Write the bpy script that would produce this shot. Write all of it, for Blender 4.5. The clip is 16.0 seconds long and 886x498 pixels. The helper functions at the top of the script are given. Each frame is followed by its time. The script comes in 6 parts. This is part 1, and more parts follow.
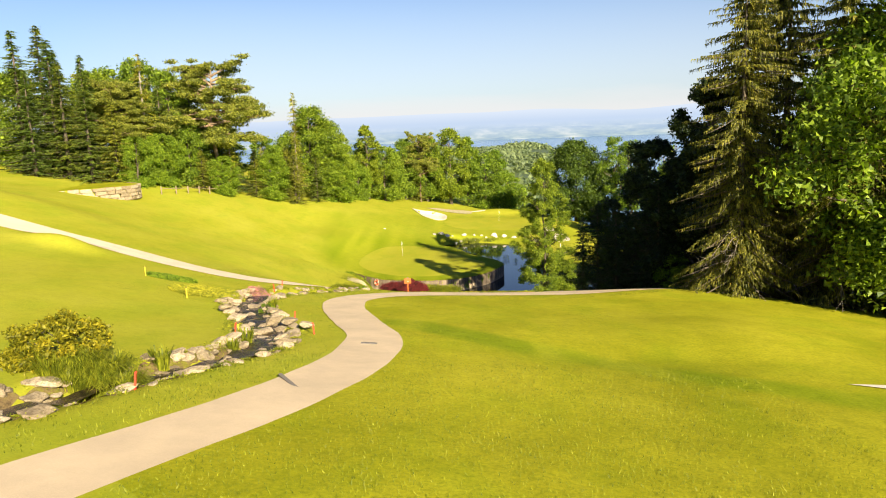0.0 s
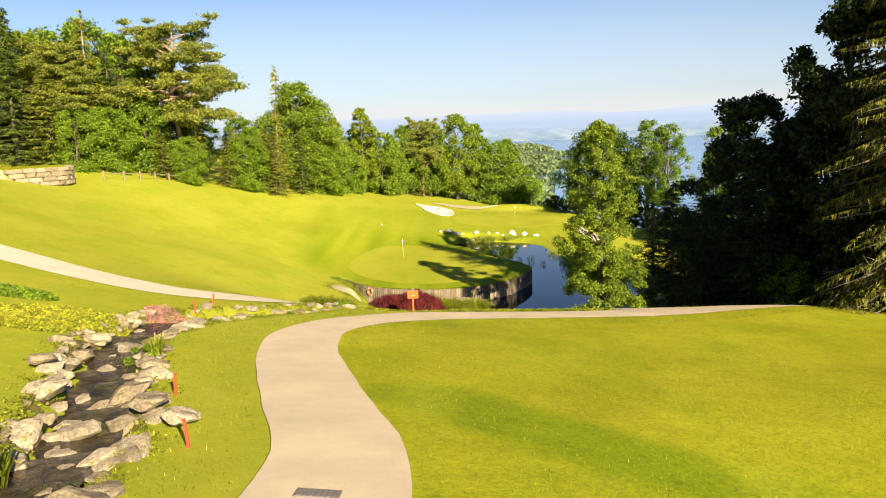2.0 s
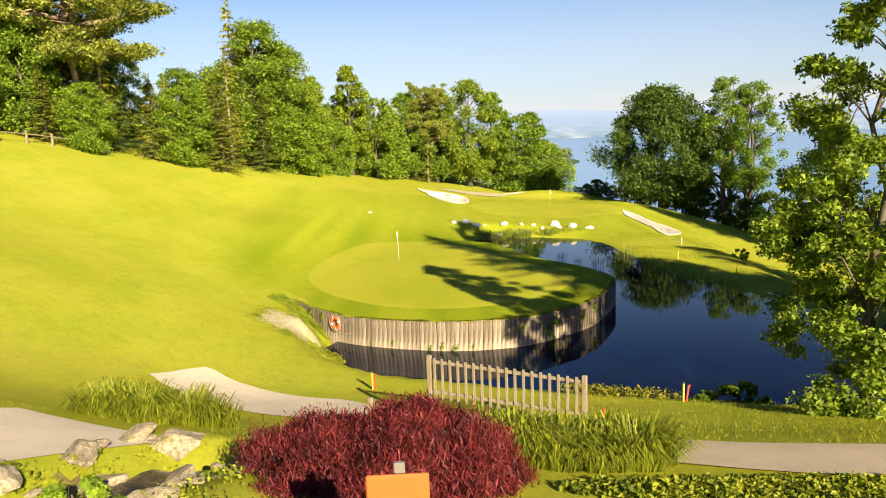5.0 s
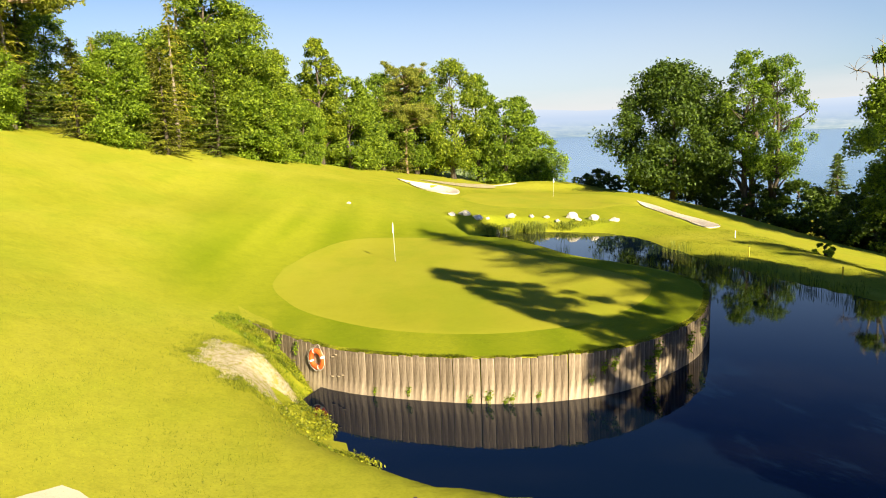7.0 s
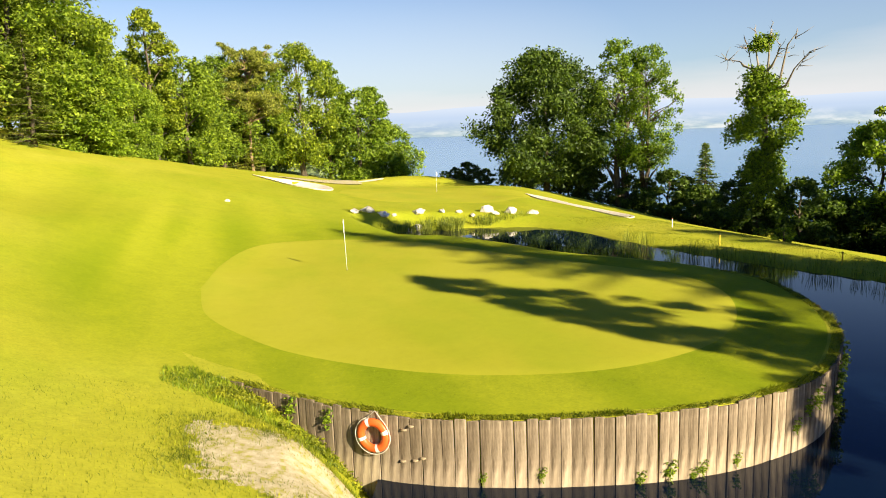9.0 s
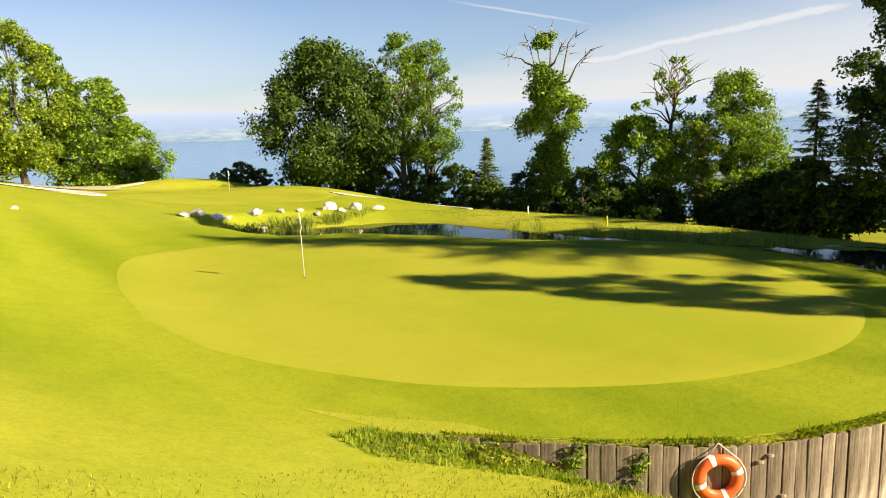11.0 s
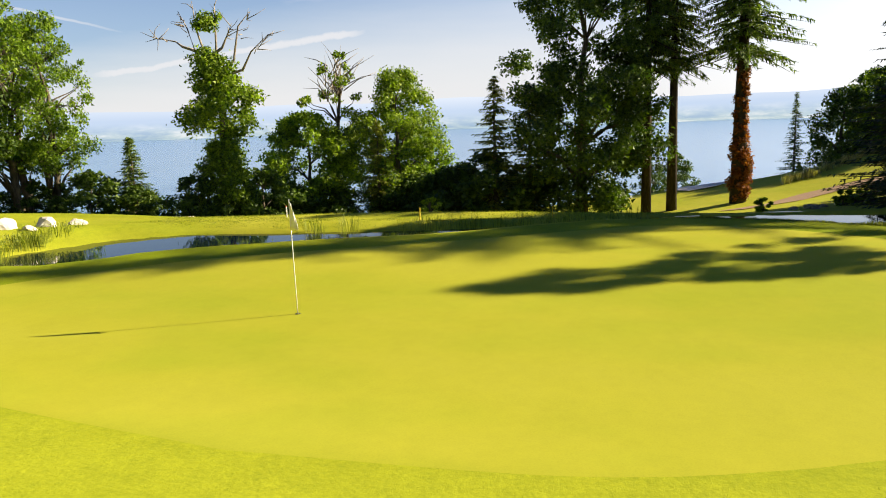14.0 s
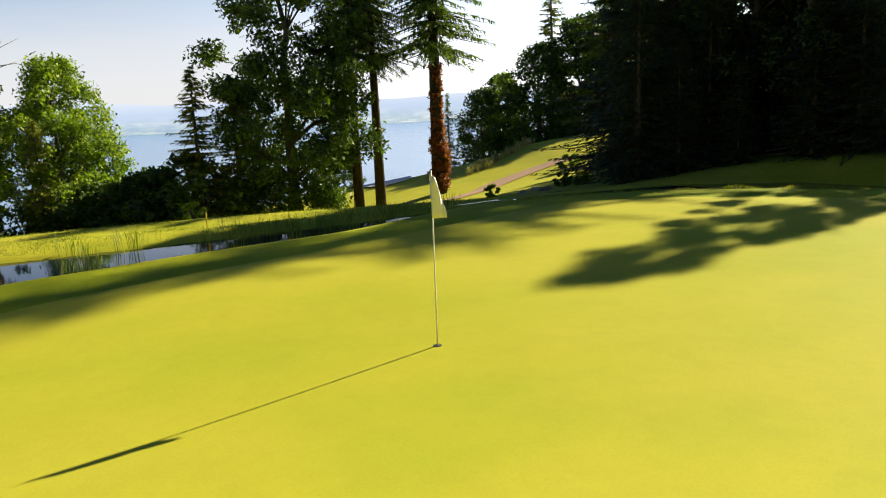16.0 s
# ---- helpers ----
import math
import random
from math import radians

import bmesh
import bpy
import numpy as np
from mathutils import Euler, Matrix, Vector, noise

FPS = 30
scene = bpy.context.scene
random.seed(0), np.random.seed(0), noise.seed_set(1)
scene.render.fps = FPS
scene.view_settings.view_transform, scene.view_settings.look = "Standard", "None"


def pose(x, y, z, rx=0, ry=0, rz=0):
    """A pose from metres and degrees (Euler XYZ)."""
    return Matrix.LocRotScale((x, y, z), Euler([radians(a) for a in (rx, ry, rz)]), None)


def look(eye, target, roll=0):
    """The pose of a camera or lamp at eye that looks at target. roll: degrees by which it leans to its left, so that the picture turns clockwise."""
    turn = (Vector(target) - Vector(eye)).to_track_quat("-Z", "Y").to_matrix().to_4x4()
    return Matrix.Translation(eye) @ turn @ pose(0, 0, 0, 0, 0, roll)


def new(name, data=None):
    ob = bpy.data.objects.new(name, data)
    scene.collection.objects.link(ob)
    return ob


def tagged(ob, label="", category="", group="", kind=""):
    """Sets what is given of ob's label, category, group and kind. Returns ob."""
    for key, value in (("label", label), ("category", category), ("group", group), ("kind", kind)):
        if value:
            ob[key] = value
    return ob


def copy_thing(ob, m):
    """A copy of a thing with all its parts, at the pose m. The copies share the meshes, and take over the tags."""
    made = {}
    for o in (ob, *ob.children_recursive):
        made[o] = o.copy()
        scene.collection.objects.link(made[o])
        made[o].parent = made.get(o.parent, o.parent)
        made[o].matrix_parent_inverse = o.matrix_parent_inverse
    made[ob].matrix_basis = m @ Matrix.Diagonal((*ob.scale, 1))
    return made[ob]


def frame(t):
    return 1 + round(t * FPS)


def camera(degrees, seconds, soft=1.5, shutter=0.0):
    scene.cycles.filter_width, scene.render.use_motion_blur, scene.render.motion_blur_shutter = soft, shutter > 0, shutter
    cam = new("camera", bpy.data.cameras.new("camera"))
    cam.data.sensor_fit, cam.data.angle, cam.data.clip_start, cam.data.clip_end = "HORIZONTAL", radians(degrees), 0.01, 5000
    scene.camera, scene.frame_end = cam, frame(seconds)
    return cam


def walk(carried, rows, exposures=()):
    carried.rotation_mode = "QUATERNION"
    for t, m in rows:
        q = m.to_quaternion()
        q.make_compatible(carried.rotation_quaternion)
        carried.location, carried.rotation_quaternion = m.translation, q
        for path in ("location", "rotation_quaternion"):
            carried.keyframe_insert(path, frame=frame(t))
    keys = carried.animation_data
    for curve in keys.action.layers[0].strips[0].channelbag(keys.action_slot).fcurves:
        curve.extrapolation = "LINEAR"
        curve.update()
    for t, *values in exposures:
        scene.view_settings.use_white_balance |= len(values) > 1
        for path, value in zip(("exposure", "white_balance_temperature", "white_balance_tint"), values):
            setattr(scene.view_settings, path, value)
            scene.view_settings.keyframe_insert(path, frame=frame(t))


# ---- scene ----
cam = camera(63.7, 16.0, soft=1.0)
PATH = [
    (0, (5.02, -11.206, 19.021), (4.95, -9.234, 18.693), -2.2),
    (0.5, (4.59, -6.629, 18.257), (4.519, -4.657, 17.931), -2.2),
    (1, (4.09, -1.716, 17.398), (4.021, 0.256, 17.074), -2.1),
    (1.5, (3.638, 3.058, 16.47), (3.568, 5.031, 16.148), -2.0),
    (2, (3.038, 8.198, 15.509), (2.97, 10.171, 15.188), -2.1),
    (2.5, (2.776, 13.48, 14.743), (2.705, 15.452, 14.421), -2.1),
    (3, (2.29, 18.85, 13.668), (2.217, 20.822, 13.348), -2.2),
    (3.5, (1.872, 23.761, 12.754), (1.799, 25.734, 12.433), -2.1),
    (4, (1.521, 28.955, 11.816), (1.447, 30.928, 11.494), -1.9),
    (4.5, (1.263, 33.82, 11.21), (1.186, 35.793, 10.887), -2.0),
    (5, (0.873, 38.033, 10.553), (0.797, 40.005, 10.231), -2.1),
    (7.5, (-3.194, 53.215, 7.995), (-3.085, 55.185, 7.669), -2.1),
    (8, (-4.475, 55.696, 7.679), (-4.242, 57.655, 7.35), -2.1),
    (10.5, (-14.56, 66.463, 6.507), (-13.466, 68.102, 6.161), -2.0),
    (11, (-15.438, 68.854, 6.253), (-14.173, 70.363, 5.905), -2.1),
    (11.5, (-16.156, 71.023, 6.119), (-14.748, 72.399, 5.767), -2.1),
    (12, (-16.644, 73.496, 5.923), (-15.108, 74.728, 5.57), -2.0),
    (12.5, (-16.962, 75.856, 5.716), (-15.311, 76.928, 5.362), -1.8),
    (13, (-16.959, 78.205, 5.489), (-15.206, 79.1, 5.133), -1.7),
    (13.5, (-16.526, 80.761, 5.167), (-14.69, 81.47, 4.813), -1.9),
    (14, (-16.07, 83.108, 4.934), (-14.17, 83.624, 4.579), -2.0),
    (14.5, (-15.345, 85.349, 4.712), (-13.401, 85.655, 4.352), -2.4),
    (15, (-14.518, 87.361, 4.52), (-12.552, 87.429, 4.158), -2.5),
    (15.5, (-13.582, 89.325, 4.379), (-11.627, 89.123, 4.01), -2.6),
    (16, (-12.496, 91.106, 4.294), (-10.593, 90.621, 3.916), -2.6),
]
walk(cam, [(t, look(eye, target, roll)) for t, eye, target, roll in PATH])

# ---- world, sun, exposure ----
SUN_DIR = Vector((0.468, -0.884, 0.464)).normalized()   # towards the sun: low, behind and to the right of the start
world = bpy.data.worlds.new("sky")
scene.world = world
world.use_nodes = True
nt = world.node_tree
nt.nodes.clear()


def wnode(kind, **kw):
    n = nt.nodes.new(kind)
    for k, v in kw.items():
        n.inputs[k].default_value = v
    return n


sky = nt.nodes.new("ShaderNodeTexSky")
sky.sky_type = "NISHITA"
sky.sun_disc = False
sky.sun_elevation = math.asin(SUN_DIR.z)
sky.sun_rotation = math.atan2(SUN_DIR.x, SUN_DIR.y)
sky.altitude, sky.air_density, sky.dust_density, sky.ozone_density = 500, 1.0, 0.9, 2.5
coord = nt.nodes.new("ShaderNodeTexCoord")
sep = nt.nodes.new("ShaderNodeSeparateXYZ")
nt.links.new(coord.outputs["Generated"], sep.inputs[0])
def wmath(op, a, b=None):
    n = nt.nodes.new("ShaderNodeMath")
    n.operation = op
    for k, v in enumerate((a, b)):
        if isinstance(v, (int, float)):
            n.inputs[k].default_value = v
        elif v is not None:
            nt.links.new(v, n.inputs[k])
    return n.outputs[0]


def wrange(v, a, b, c=0.0, d=1.0):
    n = wnode("ShaderNodeMapRange")
    n.interpolation_type = "SMOOTHSTEP"
    for k, q in (("From Min", a), ("From Max", b), ("To Min", c), ("To Max", d)):
        n.inputs[k].default_value = q
    nt.links.new(v, n.inputs["Value"])
    return n.outputs[0]


def wdot(vec):
    n = nt.nodes.new("ShaderNodeVectorMath")
    n.operation = "DOT_PRODUCT"
    nt.links.new(coord.outputs["Generated"], n.inputs[0])
    n.inputs[1].default_value = vec
    return n.outputs["Value"]


def wnoise(stretch, scale, detail, rough):
    m = nt.nodes.new("ShaderNodeMapping")
    m.inputs["Scale"].default_value = stretch
    nt.links.new(coord.outputs["Generated"], m.inputs["Vector"])
    n = wnode("ShaderNodeTexNoise", Scale=scale, Detail=detail, Roughness=rough)
    nt.links.new(m.outputs[0], n.inputs["Vector"])
    return n.outputs["Fac"]


def trail(d1, d2, width, strength):
    """A vapour trail along the great circle from one direction to another."""
    d1, d2 = Vector(d1).normalized(), Vector(d2).normalized()
    n = d1.cross(d2).normalized()
    mid = (d1 + d2).normalized()
    reach = mid.dot(d1)
    wav = wmath("MULTIPLY", wmath("SUBTRACT", wnoise((1, 1, 1), 22.0, 4, 0.6), 0.5), width * 1.6)
    band = wrange(wmath("ABSOLUTE", wmath("ADD", wdot(n), wav)), width * 0.15, width, 1.0, 0.0)
    along = wrange(wdot(mid), reach - 0.006, reach + 0.006)
    return wmath("MULTIPLY", wmath("MULTIPLY", band, along), strength)


# white haze over the horizon, denser towards the sun, wisps of high cloud and two vapour trails
elev = wmath("ADD", sep.outputs["Z"], wmath("MULTIPLY", wmath("SUBTRACT", wnoise((1.3, 1.3, 9.0), 2.2, 6, 0.6), 0.5), 0.055))
sunward = wrange(wdot((0.63, -0.78, 0.0)), -0.45, 0.75)
haze_top = wmath("ADD", 0.075, wmath("MULTIPLY", sunward, 0.17))
haze = wrange(wmath("DIVIDE", elev, haze_top), 0.10, 1.25, 0.88, 0.0)
wisps = wmath("MULTIPLY", wrange(wnoise((1.2, 1.2, 7.0), 1.7, 7, 0.62), 0.46, 0.76), wrange(sep.outputs["Z"], 0.12, 0.34, 0.42, 0.08))
veil = wmath("MAXIMUM", wmath("MAXIMUM", haze, wisps), wrange(sep.outputs["Z"], 0.05, 0.34, 0.22, 0.0))
veil = wmath("MAXIMUM", veil, wmath("MULTIPLY", wrange(wdot((0.0, 1.0, 0.0)), 0.72, 0.97), wrange(sep.outputs["Z"], 0.05, 0.26, 0.48, 0.0)))   # thin high veil to the north
veil = wmath("MAXIMUM", veil, trail((0.755, 0.652, 0.066), (0.930, 0.345, 0.122), 0.009, 0.85))
veil = wmath("MAXIMUM", veil, trail((0.665, 0.731, 0.155), (0.772, 0.624, 0.1245), 0.0028, 0.7))
cloud = nt.nodes.new("ShaderNodeMix")
cloud.data_type = "RGBA"
cloud.inputs["B"].default_value = (6.9, 6.75, 6.8, 1)
nt.links.new(veil, cloud.inputs["Factor"])
tint = nt.nodes.new("ShaderNodeMix")
tint.data_type, tint.blend_type = "RGBA", "MULTIPLY"
tint.inputs["Factor"].default_value = 1.0
tint.inputs["B"].default_value = (0.90, 0.95, 1.02, 1)
deep = nt.nodes.new("ShaderNodeMix")
deep.data_type = "RGBA"
deep.inputs["A"].default_value, deep.inputs["B"].default_value = (0.80, 0.91, 1.07, 1), (0.16, 0.30, 0.66, 1)
nt.links.new(wrange(sep.outputs["Z"], 0.13, 0.45), deep.inputs["Factor"])
nt.links.new(deep.outputs["Result"], tint.inputs["B"])
nt.links.new(sky.outputs[0], tint.inputs["A"])
nt.links.new(tint.outputs["Result"], cloud.inputs["A"])
bg = wnode("ShaderNodeBackground", Strength=0.047)
nt.links.new(cloud.outputs["Result"], bg.inputs["Color"])
nt.links.new(wrange(wdot(SUN_DIR), 0.35, 1.0, 0.047, 0.080), bg.inputs["Strength"])   # brighter round the sun
wo = nt.nodes.new("ShaderNodeOutputWorld")
nt.links.new(bg.outputs[0], wo.inputs[0])

sun_data = bpy.data.lights.new("sun", "SUN")
sun_data.energy, sun_data.angle, sun_data.color = 5.0, radians(0.6), (1.0, 0.87, 0.62)
sun = new("sun", sun_data)
sun.matrix_world = look(SUN_DIR * 50, (0, 0, 0))
scene.view_settings.exposure = 1.48


# ---- materials ----
def mat(name, build):
    m = bpy.data.materials.new(name)
    m.use_nodes = True
    t = m.node_tree
    t.nodes.clear()
    out = t.nodes.new("ShaderNodeOutputMaterial")
    shader = build(t)
    t.links.new(shader.outputs[0], out.inputs["Surface"])
    return m


def N(t, kind, **kw):
    n = t.nodes.new(kind)
    for k, v in kw.items():
        n.inputs[k].default_value = v
    return n


def noise_tex(t, scale, detail=4.0, rough=0.6, stretch=None):
    n = N(t, "ShaderNodeTexNoise", Scale=scale, Detail=detail, Roughness=rough)
    c = t.nodes.new("ShaderNodeTexCoord")
    if stretch:
        m = t.nodes.new("ShaderNodeMapping")
        m.inputs["Scale"].default_value = stretch
        t.links.new(c.outputs["Object"], m.inputs["Vector"])
        t.links.new(m.outputs[0], n.inputs["Vector"])
    else:
        t.links.new(c.outputs["Object"], n.inputs["Vector"])
    return n


def ramp(t, fac, stops):
    r = t.nodes.new("ShaderNodeValToRGB")
    e = r.color_ramp.elements
    while len(e) < len(stops):
        e.new(0.5)
    for el, (p, c) in zip(e, stops):
        el.position, el.color = p, (*c, 1)
    t.links.new(fac, r.inputs[0])
    return r


def mix(t, a, b, fac, blend="MIX"):
    m = t.nodes.new("ShaderNodeMix")
    m.data_type, m.blend_type = "RGBA", blend
    for key, v in (("A", a), ("B", b), ("Factor", fac)):
        if isinstance(v, (int, float)):
            m.inputs[key].default_value = v
        elif isinstance(v, tuple):
            m.inputs[key].default_value = (*v, 1)
        else:
            t.links.new(v, m.inputs[key])
    return m


def surface(t, color, rough=0.8, bump=None, strength=0.3, dist=0.05, metal=0.0, spec=0.3):
    p = N(t, "ShaderNodeBsdfPrincipled", Roughness=rough, Metallic=metal)
    p.inputs["Specular IOR Level"].default_value = spec
    if isinstance(color, tuple):
        p.inputs["Base Color"].default_value = (*color, 1)
    else:
        t.links.new(color, p.inputs["Base Color"])
    if bump is not None:
        b = N(t, "ShaderNodeBump", Strength=strength, Distance=dist)
        t.links.new(bump, b.inputs["Height"])
        t.links.new(b.outputs[0], p.inputs["Normal"])
    return p


def turf(name, dark, mid, light, blade=14.0, bump=0.5, dist=0.05, stretch=None, vary=0.4, mown=None, grain=0.5):
    """Mown grass: patches metres wide, clumps a hand wide and blade grain, with a soft sheen."""
    def build(t):
        big = noise_tex(t, 0.11, 5, 0.6)
        clump = noise_tex(t, 1.1, 6, 0.7, stretch)
        fine = noise_tex(t, blade, 4, 0.75)
        c1 = ramp(t, big.outputs["Fac"], [(0.34, dark), (0.52, mid), (0.70, light)])
        base = c1.outputs[0]
        soft = noise_tex(t, 0.33, 3, 0.5, (1, 0.55, 1))
        lush = ramp(t, soft.outputs["Fac"], [(0.34, (0.88, 0.96, 0.85)), (0.52, (1, 1, 1)), (0.70, (1.02, 1.01, 1.15))])
        base = mix(t, base, lush.outputs[0], 1.0, "MULTIPLY").outputs["Result"]
        if mown:   # closer-cut, greener fairway with faint mowing stripes, passing gradually into the rough
            at = t.nodes.new("ShaderNodeAttribute")
            at.attribute_name = "mown"
            stripe = noise_tex(t, 0.16, 1, 0.4, (2.6, 0.25, 1))
            c0 = ramp(t, stripe.outputs["Fac"], [(0.38, mown[0]), (0.55, mown[1]), (0.68, mown[2])])
            base = mix(t, base, c0.outputs[0], at.outputs["Fac"]).outputs["Result"]
        c2 = ramp(t, clump.outputs["Fac"], [(0.28, (1 - 0.40 * vary, 1 - 0.34 * vary, 1 - 0.45 * vary)), (0.52, (1, 1, 1)), (0.75, (1 + 0.22 * vary, 1 + 0.15 * vary, 1.0))])
        c3 = ramp(t, fine.outputs["Fac"], [(0.28, (1 - 0.38 * grain, 1 - 0.32 * grain, 1 - 0.40 * grain)), (0.5, (1, 1, 1)), (0.74, (1 + 0.25 * grain, 1 + 0.2 * grain, 1.0))])
        m1 = mix(t, base, c2.outputs[0], 1.0, "MULTIPLY")
        tuft_n = noise_tex(t, 4.2, 5, 0.75)
        c4 = ramp(t, tuft_n.outputs["Fac"], [(0.30, (1 - 0.34 * vary, 1 - 0.30 * vary, 1 - 0.34 * vary)), (0.5, (1, 1, 1)), (0.70, (1 + 0.26 * vary, 1 + 0.22 * vary, 1))])
        m1 = mix(t, m1.outputs["Result"], c4.outputs[0], 1.0, "MULTIPLY")
        m2 = mix(t, m1.outputs["Result"], c3.outputs[0], 1.0, "MULTIPLY")
        h = mix(t, clump.outputs["Color"], fine.outputs["Color"], 0.6)
        p = surface(t, m2.outputs["Result"], 0.85, h.outputs["Result"], bump, dist, spec=0.03)
        return p
    return mat(name, build)


MOWN = ((0.188, 0.236, 0.008), (0.232, 0.268, 0.011), (0.280, 0.302, 0.016))
M_FAIRWAY = turf("fairway_turf", (0.318, 0.316, 0.022), (0.346, 0.340, 0.028), (0.374, 0.358, 0.036), vary=0.3, mown=MOWN)
M_ROUGH = turf("rough_turf", (0.258, 0.256, 0.011), (0.332, 0.320, 0.016), (0.405, 0.374, 0.022), 9.0, 0.7, 0.08, grain=0.9, mown=MOWN)
M_GREEN = turf("green_turf", (0.316, 0.312, 0.022), (0.336, 0.329, 0.026), (0.353, 0.342, 0.030), 40.0, 0.15, 0.01, vary=0.12, grain=0.25)


def m_leaf(name, dark, light, trans=0.35, hue=None):
    def build(t):
        g = t.nodes.new("ShaderNodeNewGeometry")
        big = noise_tex(t, 0.5, 3, 0.6)
        r = ramp(t, g.outputs["Random Per Island"], [(0.0, dark), (0.75, light), (1.0, tuple(min(1, c * 1.12) for c in light))])
        v = ramp(t, big.outputs["Fac"], [(0.3, (0.72, 0.78, 0.72)), (0.7, (1.15, 1.1, 1.0))])
        c = mix(t, r.outputs[0], v.outputs[0], 1.0, "MULTIPLY")
        spray = noise_tex(t, 2.6, 4, 0.65)
        sv = ramp(t, spray.outputs["Fac"], [(0.36, (0.42, 0.50, 0.45)), (0.52, (1, 1, 1)), (0.66, (1.28, 1.22, 1.1))])
        c = mix(t, c.outputs["Result"], sv.outputs[0], 1.0, "MULTIPLY")
        if hue:
            oi = t.nodes.new("ShaderNodeObjectInfo")
            hv = ramp(t, oi.outputs["Random"], [(0.0, (0.80, 0.90, 0.95)), (0.5, (0.95, 0.98, 1)), (1.0, (1.15, 1.05, 0.9))])
            c = mix(t, c.outputs["Result"], hv.outputs[0], 1.0, "MULTIPLY")
        p = surface(t, c.outputs["Result"], 0.55, spec=0.25)
        tr = t.nodes.new("ShaderNodeBsdfTranslucent")
        tc = mix(t, c.outputs["Result"], (1.25, 1.5, 0.4), 1.0, "MULTIPLY")
        t.links.new(tc.outputs["Result"], tr.inputs["Color"])
        ms = t.nodes.new("ShaderNodeMixShader")
        ms.inputs[0].default_value = trans
        t.links.new(p.outputs[0], ms.inputs[1])
        t.links.new(tr.outputs[0], ms.inputs[2])
        return ms
    return mat(name, build)


M_LEAF_MID = m_leaf("leaf_mid_green", (0.065, 0.105, 0.01), (0.295, 0.37, 0.03), 0.38, True)
M_LEAF_FRESH = m_leaf("leaf_fresh_green", (0.09, 0.145, 0.01), (0.275, 0.365, 0.027), 0.40)
# deep green, darkened further so back-lit crowns carry their shade in the colour
M_LEAF_DEEP_BACKLIT = m_leaf("leaf_deep_green_backlit", (0.022, 0.048, 0.006), (0.098, 0.15, 0.014), 0.24)
M_LEAF_POPLAR = m_leaf("leaf_poplar", (0.095, 0.14, 0.011), (0.275, 0.335, 0.028), 0.38)
M_NEEDLE = m_leaf("needle_spruce", (0.040, 0.068, 0.012), (0.195, 0.240, 0.030), 0.28, True)
M_NEEDLE_OLIVE = m_leaf("needle_olive", (0.04, 0.048, 0.008), (0.235, 0.215, 0.028), 0.26)
M_FIR = m_leaf("needle_fir", (0.085, 0.100, 0.012), (0.300, 0.300, 0.034), 0.32)
M_NEEDLE_LARCH = m_leaf("needle_larch", (0.150, 0.155, 0.012), (0.400, 0.375, 0.035), 0.34)
M_PINE = m_leaf("needle_pine", (0.075, 0.095, 0.015), (0.32, 0.325, 0.045), 0.3)
M_LEAF_RUST = m_leaf("leaf_rust", (0.120, 0.030, 0.008), (0.36, 0.115, 0.025), 0.3)
M_LEAF_YELLOW = m_leaf("leaf_yellow", (0.120, 0.125, 0.008), (0.370, 0.310, 0.018), 0.35)
M_MAPLE = m_leaf("leaf_red_maple", (0.055, 0.007, 0.009), (0.235, 0.034, 0.036), 0.28)
M_FERN = m_leaf("fern", (0.120, 0.145, 0.010), (0.320, 0.320, 0.022), 0.35)
M_REED = m_leaf("reed", (0.130, 0.160, 0.018), (0.330, 0.350, 0.050), 0.30)
# dark foliage by the pond, its deep shade put into the colour
M_YEW_SHADED = m_leaf("needle_yew_shaded", (0.010, 0.020, 0.005), (0.050, 0.074, 0.014), 0.14)
M_YELLOWFLOWER = m_leaf("yellow_flower", (0.20, 0.22, 0.015), (0.46, 0.42, 0.035), 0.3)
M_DRY = m_leaf("dry_grass", (0.24, 0.19, 0.09), (0.50, 0.41, 0.22), 0.3)
M_CLOVER = m_leaf("clover", (0.115, 0.165, 0.008), (0.260, 0.310, 0.016), 0.35)
# leaf green made paler and bluer, distance haze put into the colour
M_FARWOOD_HAZED = m_leaf("far_wood_hazed", (0.10, 0.14, 0.075), (0.20, 0.245, 0.11), 0.2)
M_FLOWER = m_leaf("pink_flower", (0.24, 0.13, 0.07), (0.58, 0.25, 0.28), 0.2)


def m_bark(name, dark, light, scale=6.0):
    def build(t):
        n = noise_tex(t, scale, 6, 0.7, (1, 1, 0.22))
        b = noise_tex(t, 0.7, 3)
        c = ramp(t, n.outputs["Fac"], [(0.3, dark), (0.65, light)])
        v = ramp(t, b.outputs["Fac"], [(0.3, (0.7, 0.72, 0.66)), (0.7, (1.15, 1.1, 1.0))])
        m = mix(t, c.outputs[0], v.outputs[0], 1.0, "MULTIPLY")
        return surface(t, m.outputs["Result"], 0.9, n.outputs["Fac"], 0.9, 0.04, spec=0.1)
    return mat(name, build)


M_BARK = m_bark("bark_grey", (0.045, 0.036, 0.028), (0.17, 0.14, 0.11))
# darker copy of the grey bark, the back-lit side's shade painted in
M_BARK_BACKLIT = m_bark("bark_backlit", (0.020, 0.016, 0.012), (0.075, 0.060, 0.045))
M_BARK_PALE = m_bark("bark_pale", (0.16, 0.13, 0.10), (0.42, 0.36, 0.29))
M_BARK_PINE = m_bark("bark_pine", (0.16, 0.105, 0.07), (0.46, 0.33, 0.22))
M_DEADWOOD = m_bark("dead_wood", (0.16, 0.13, 0.11), (0.36, 0.31, 0.27))


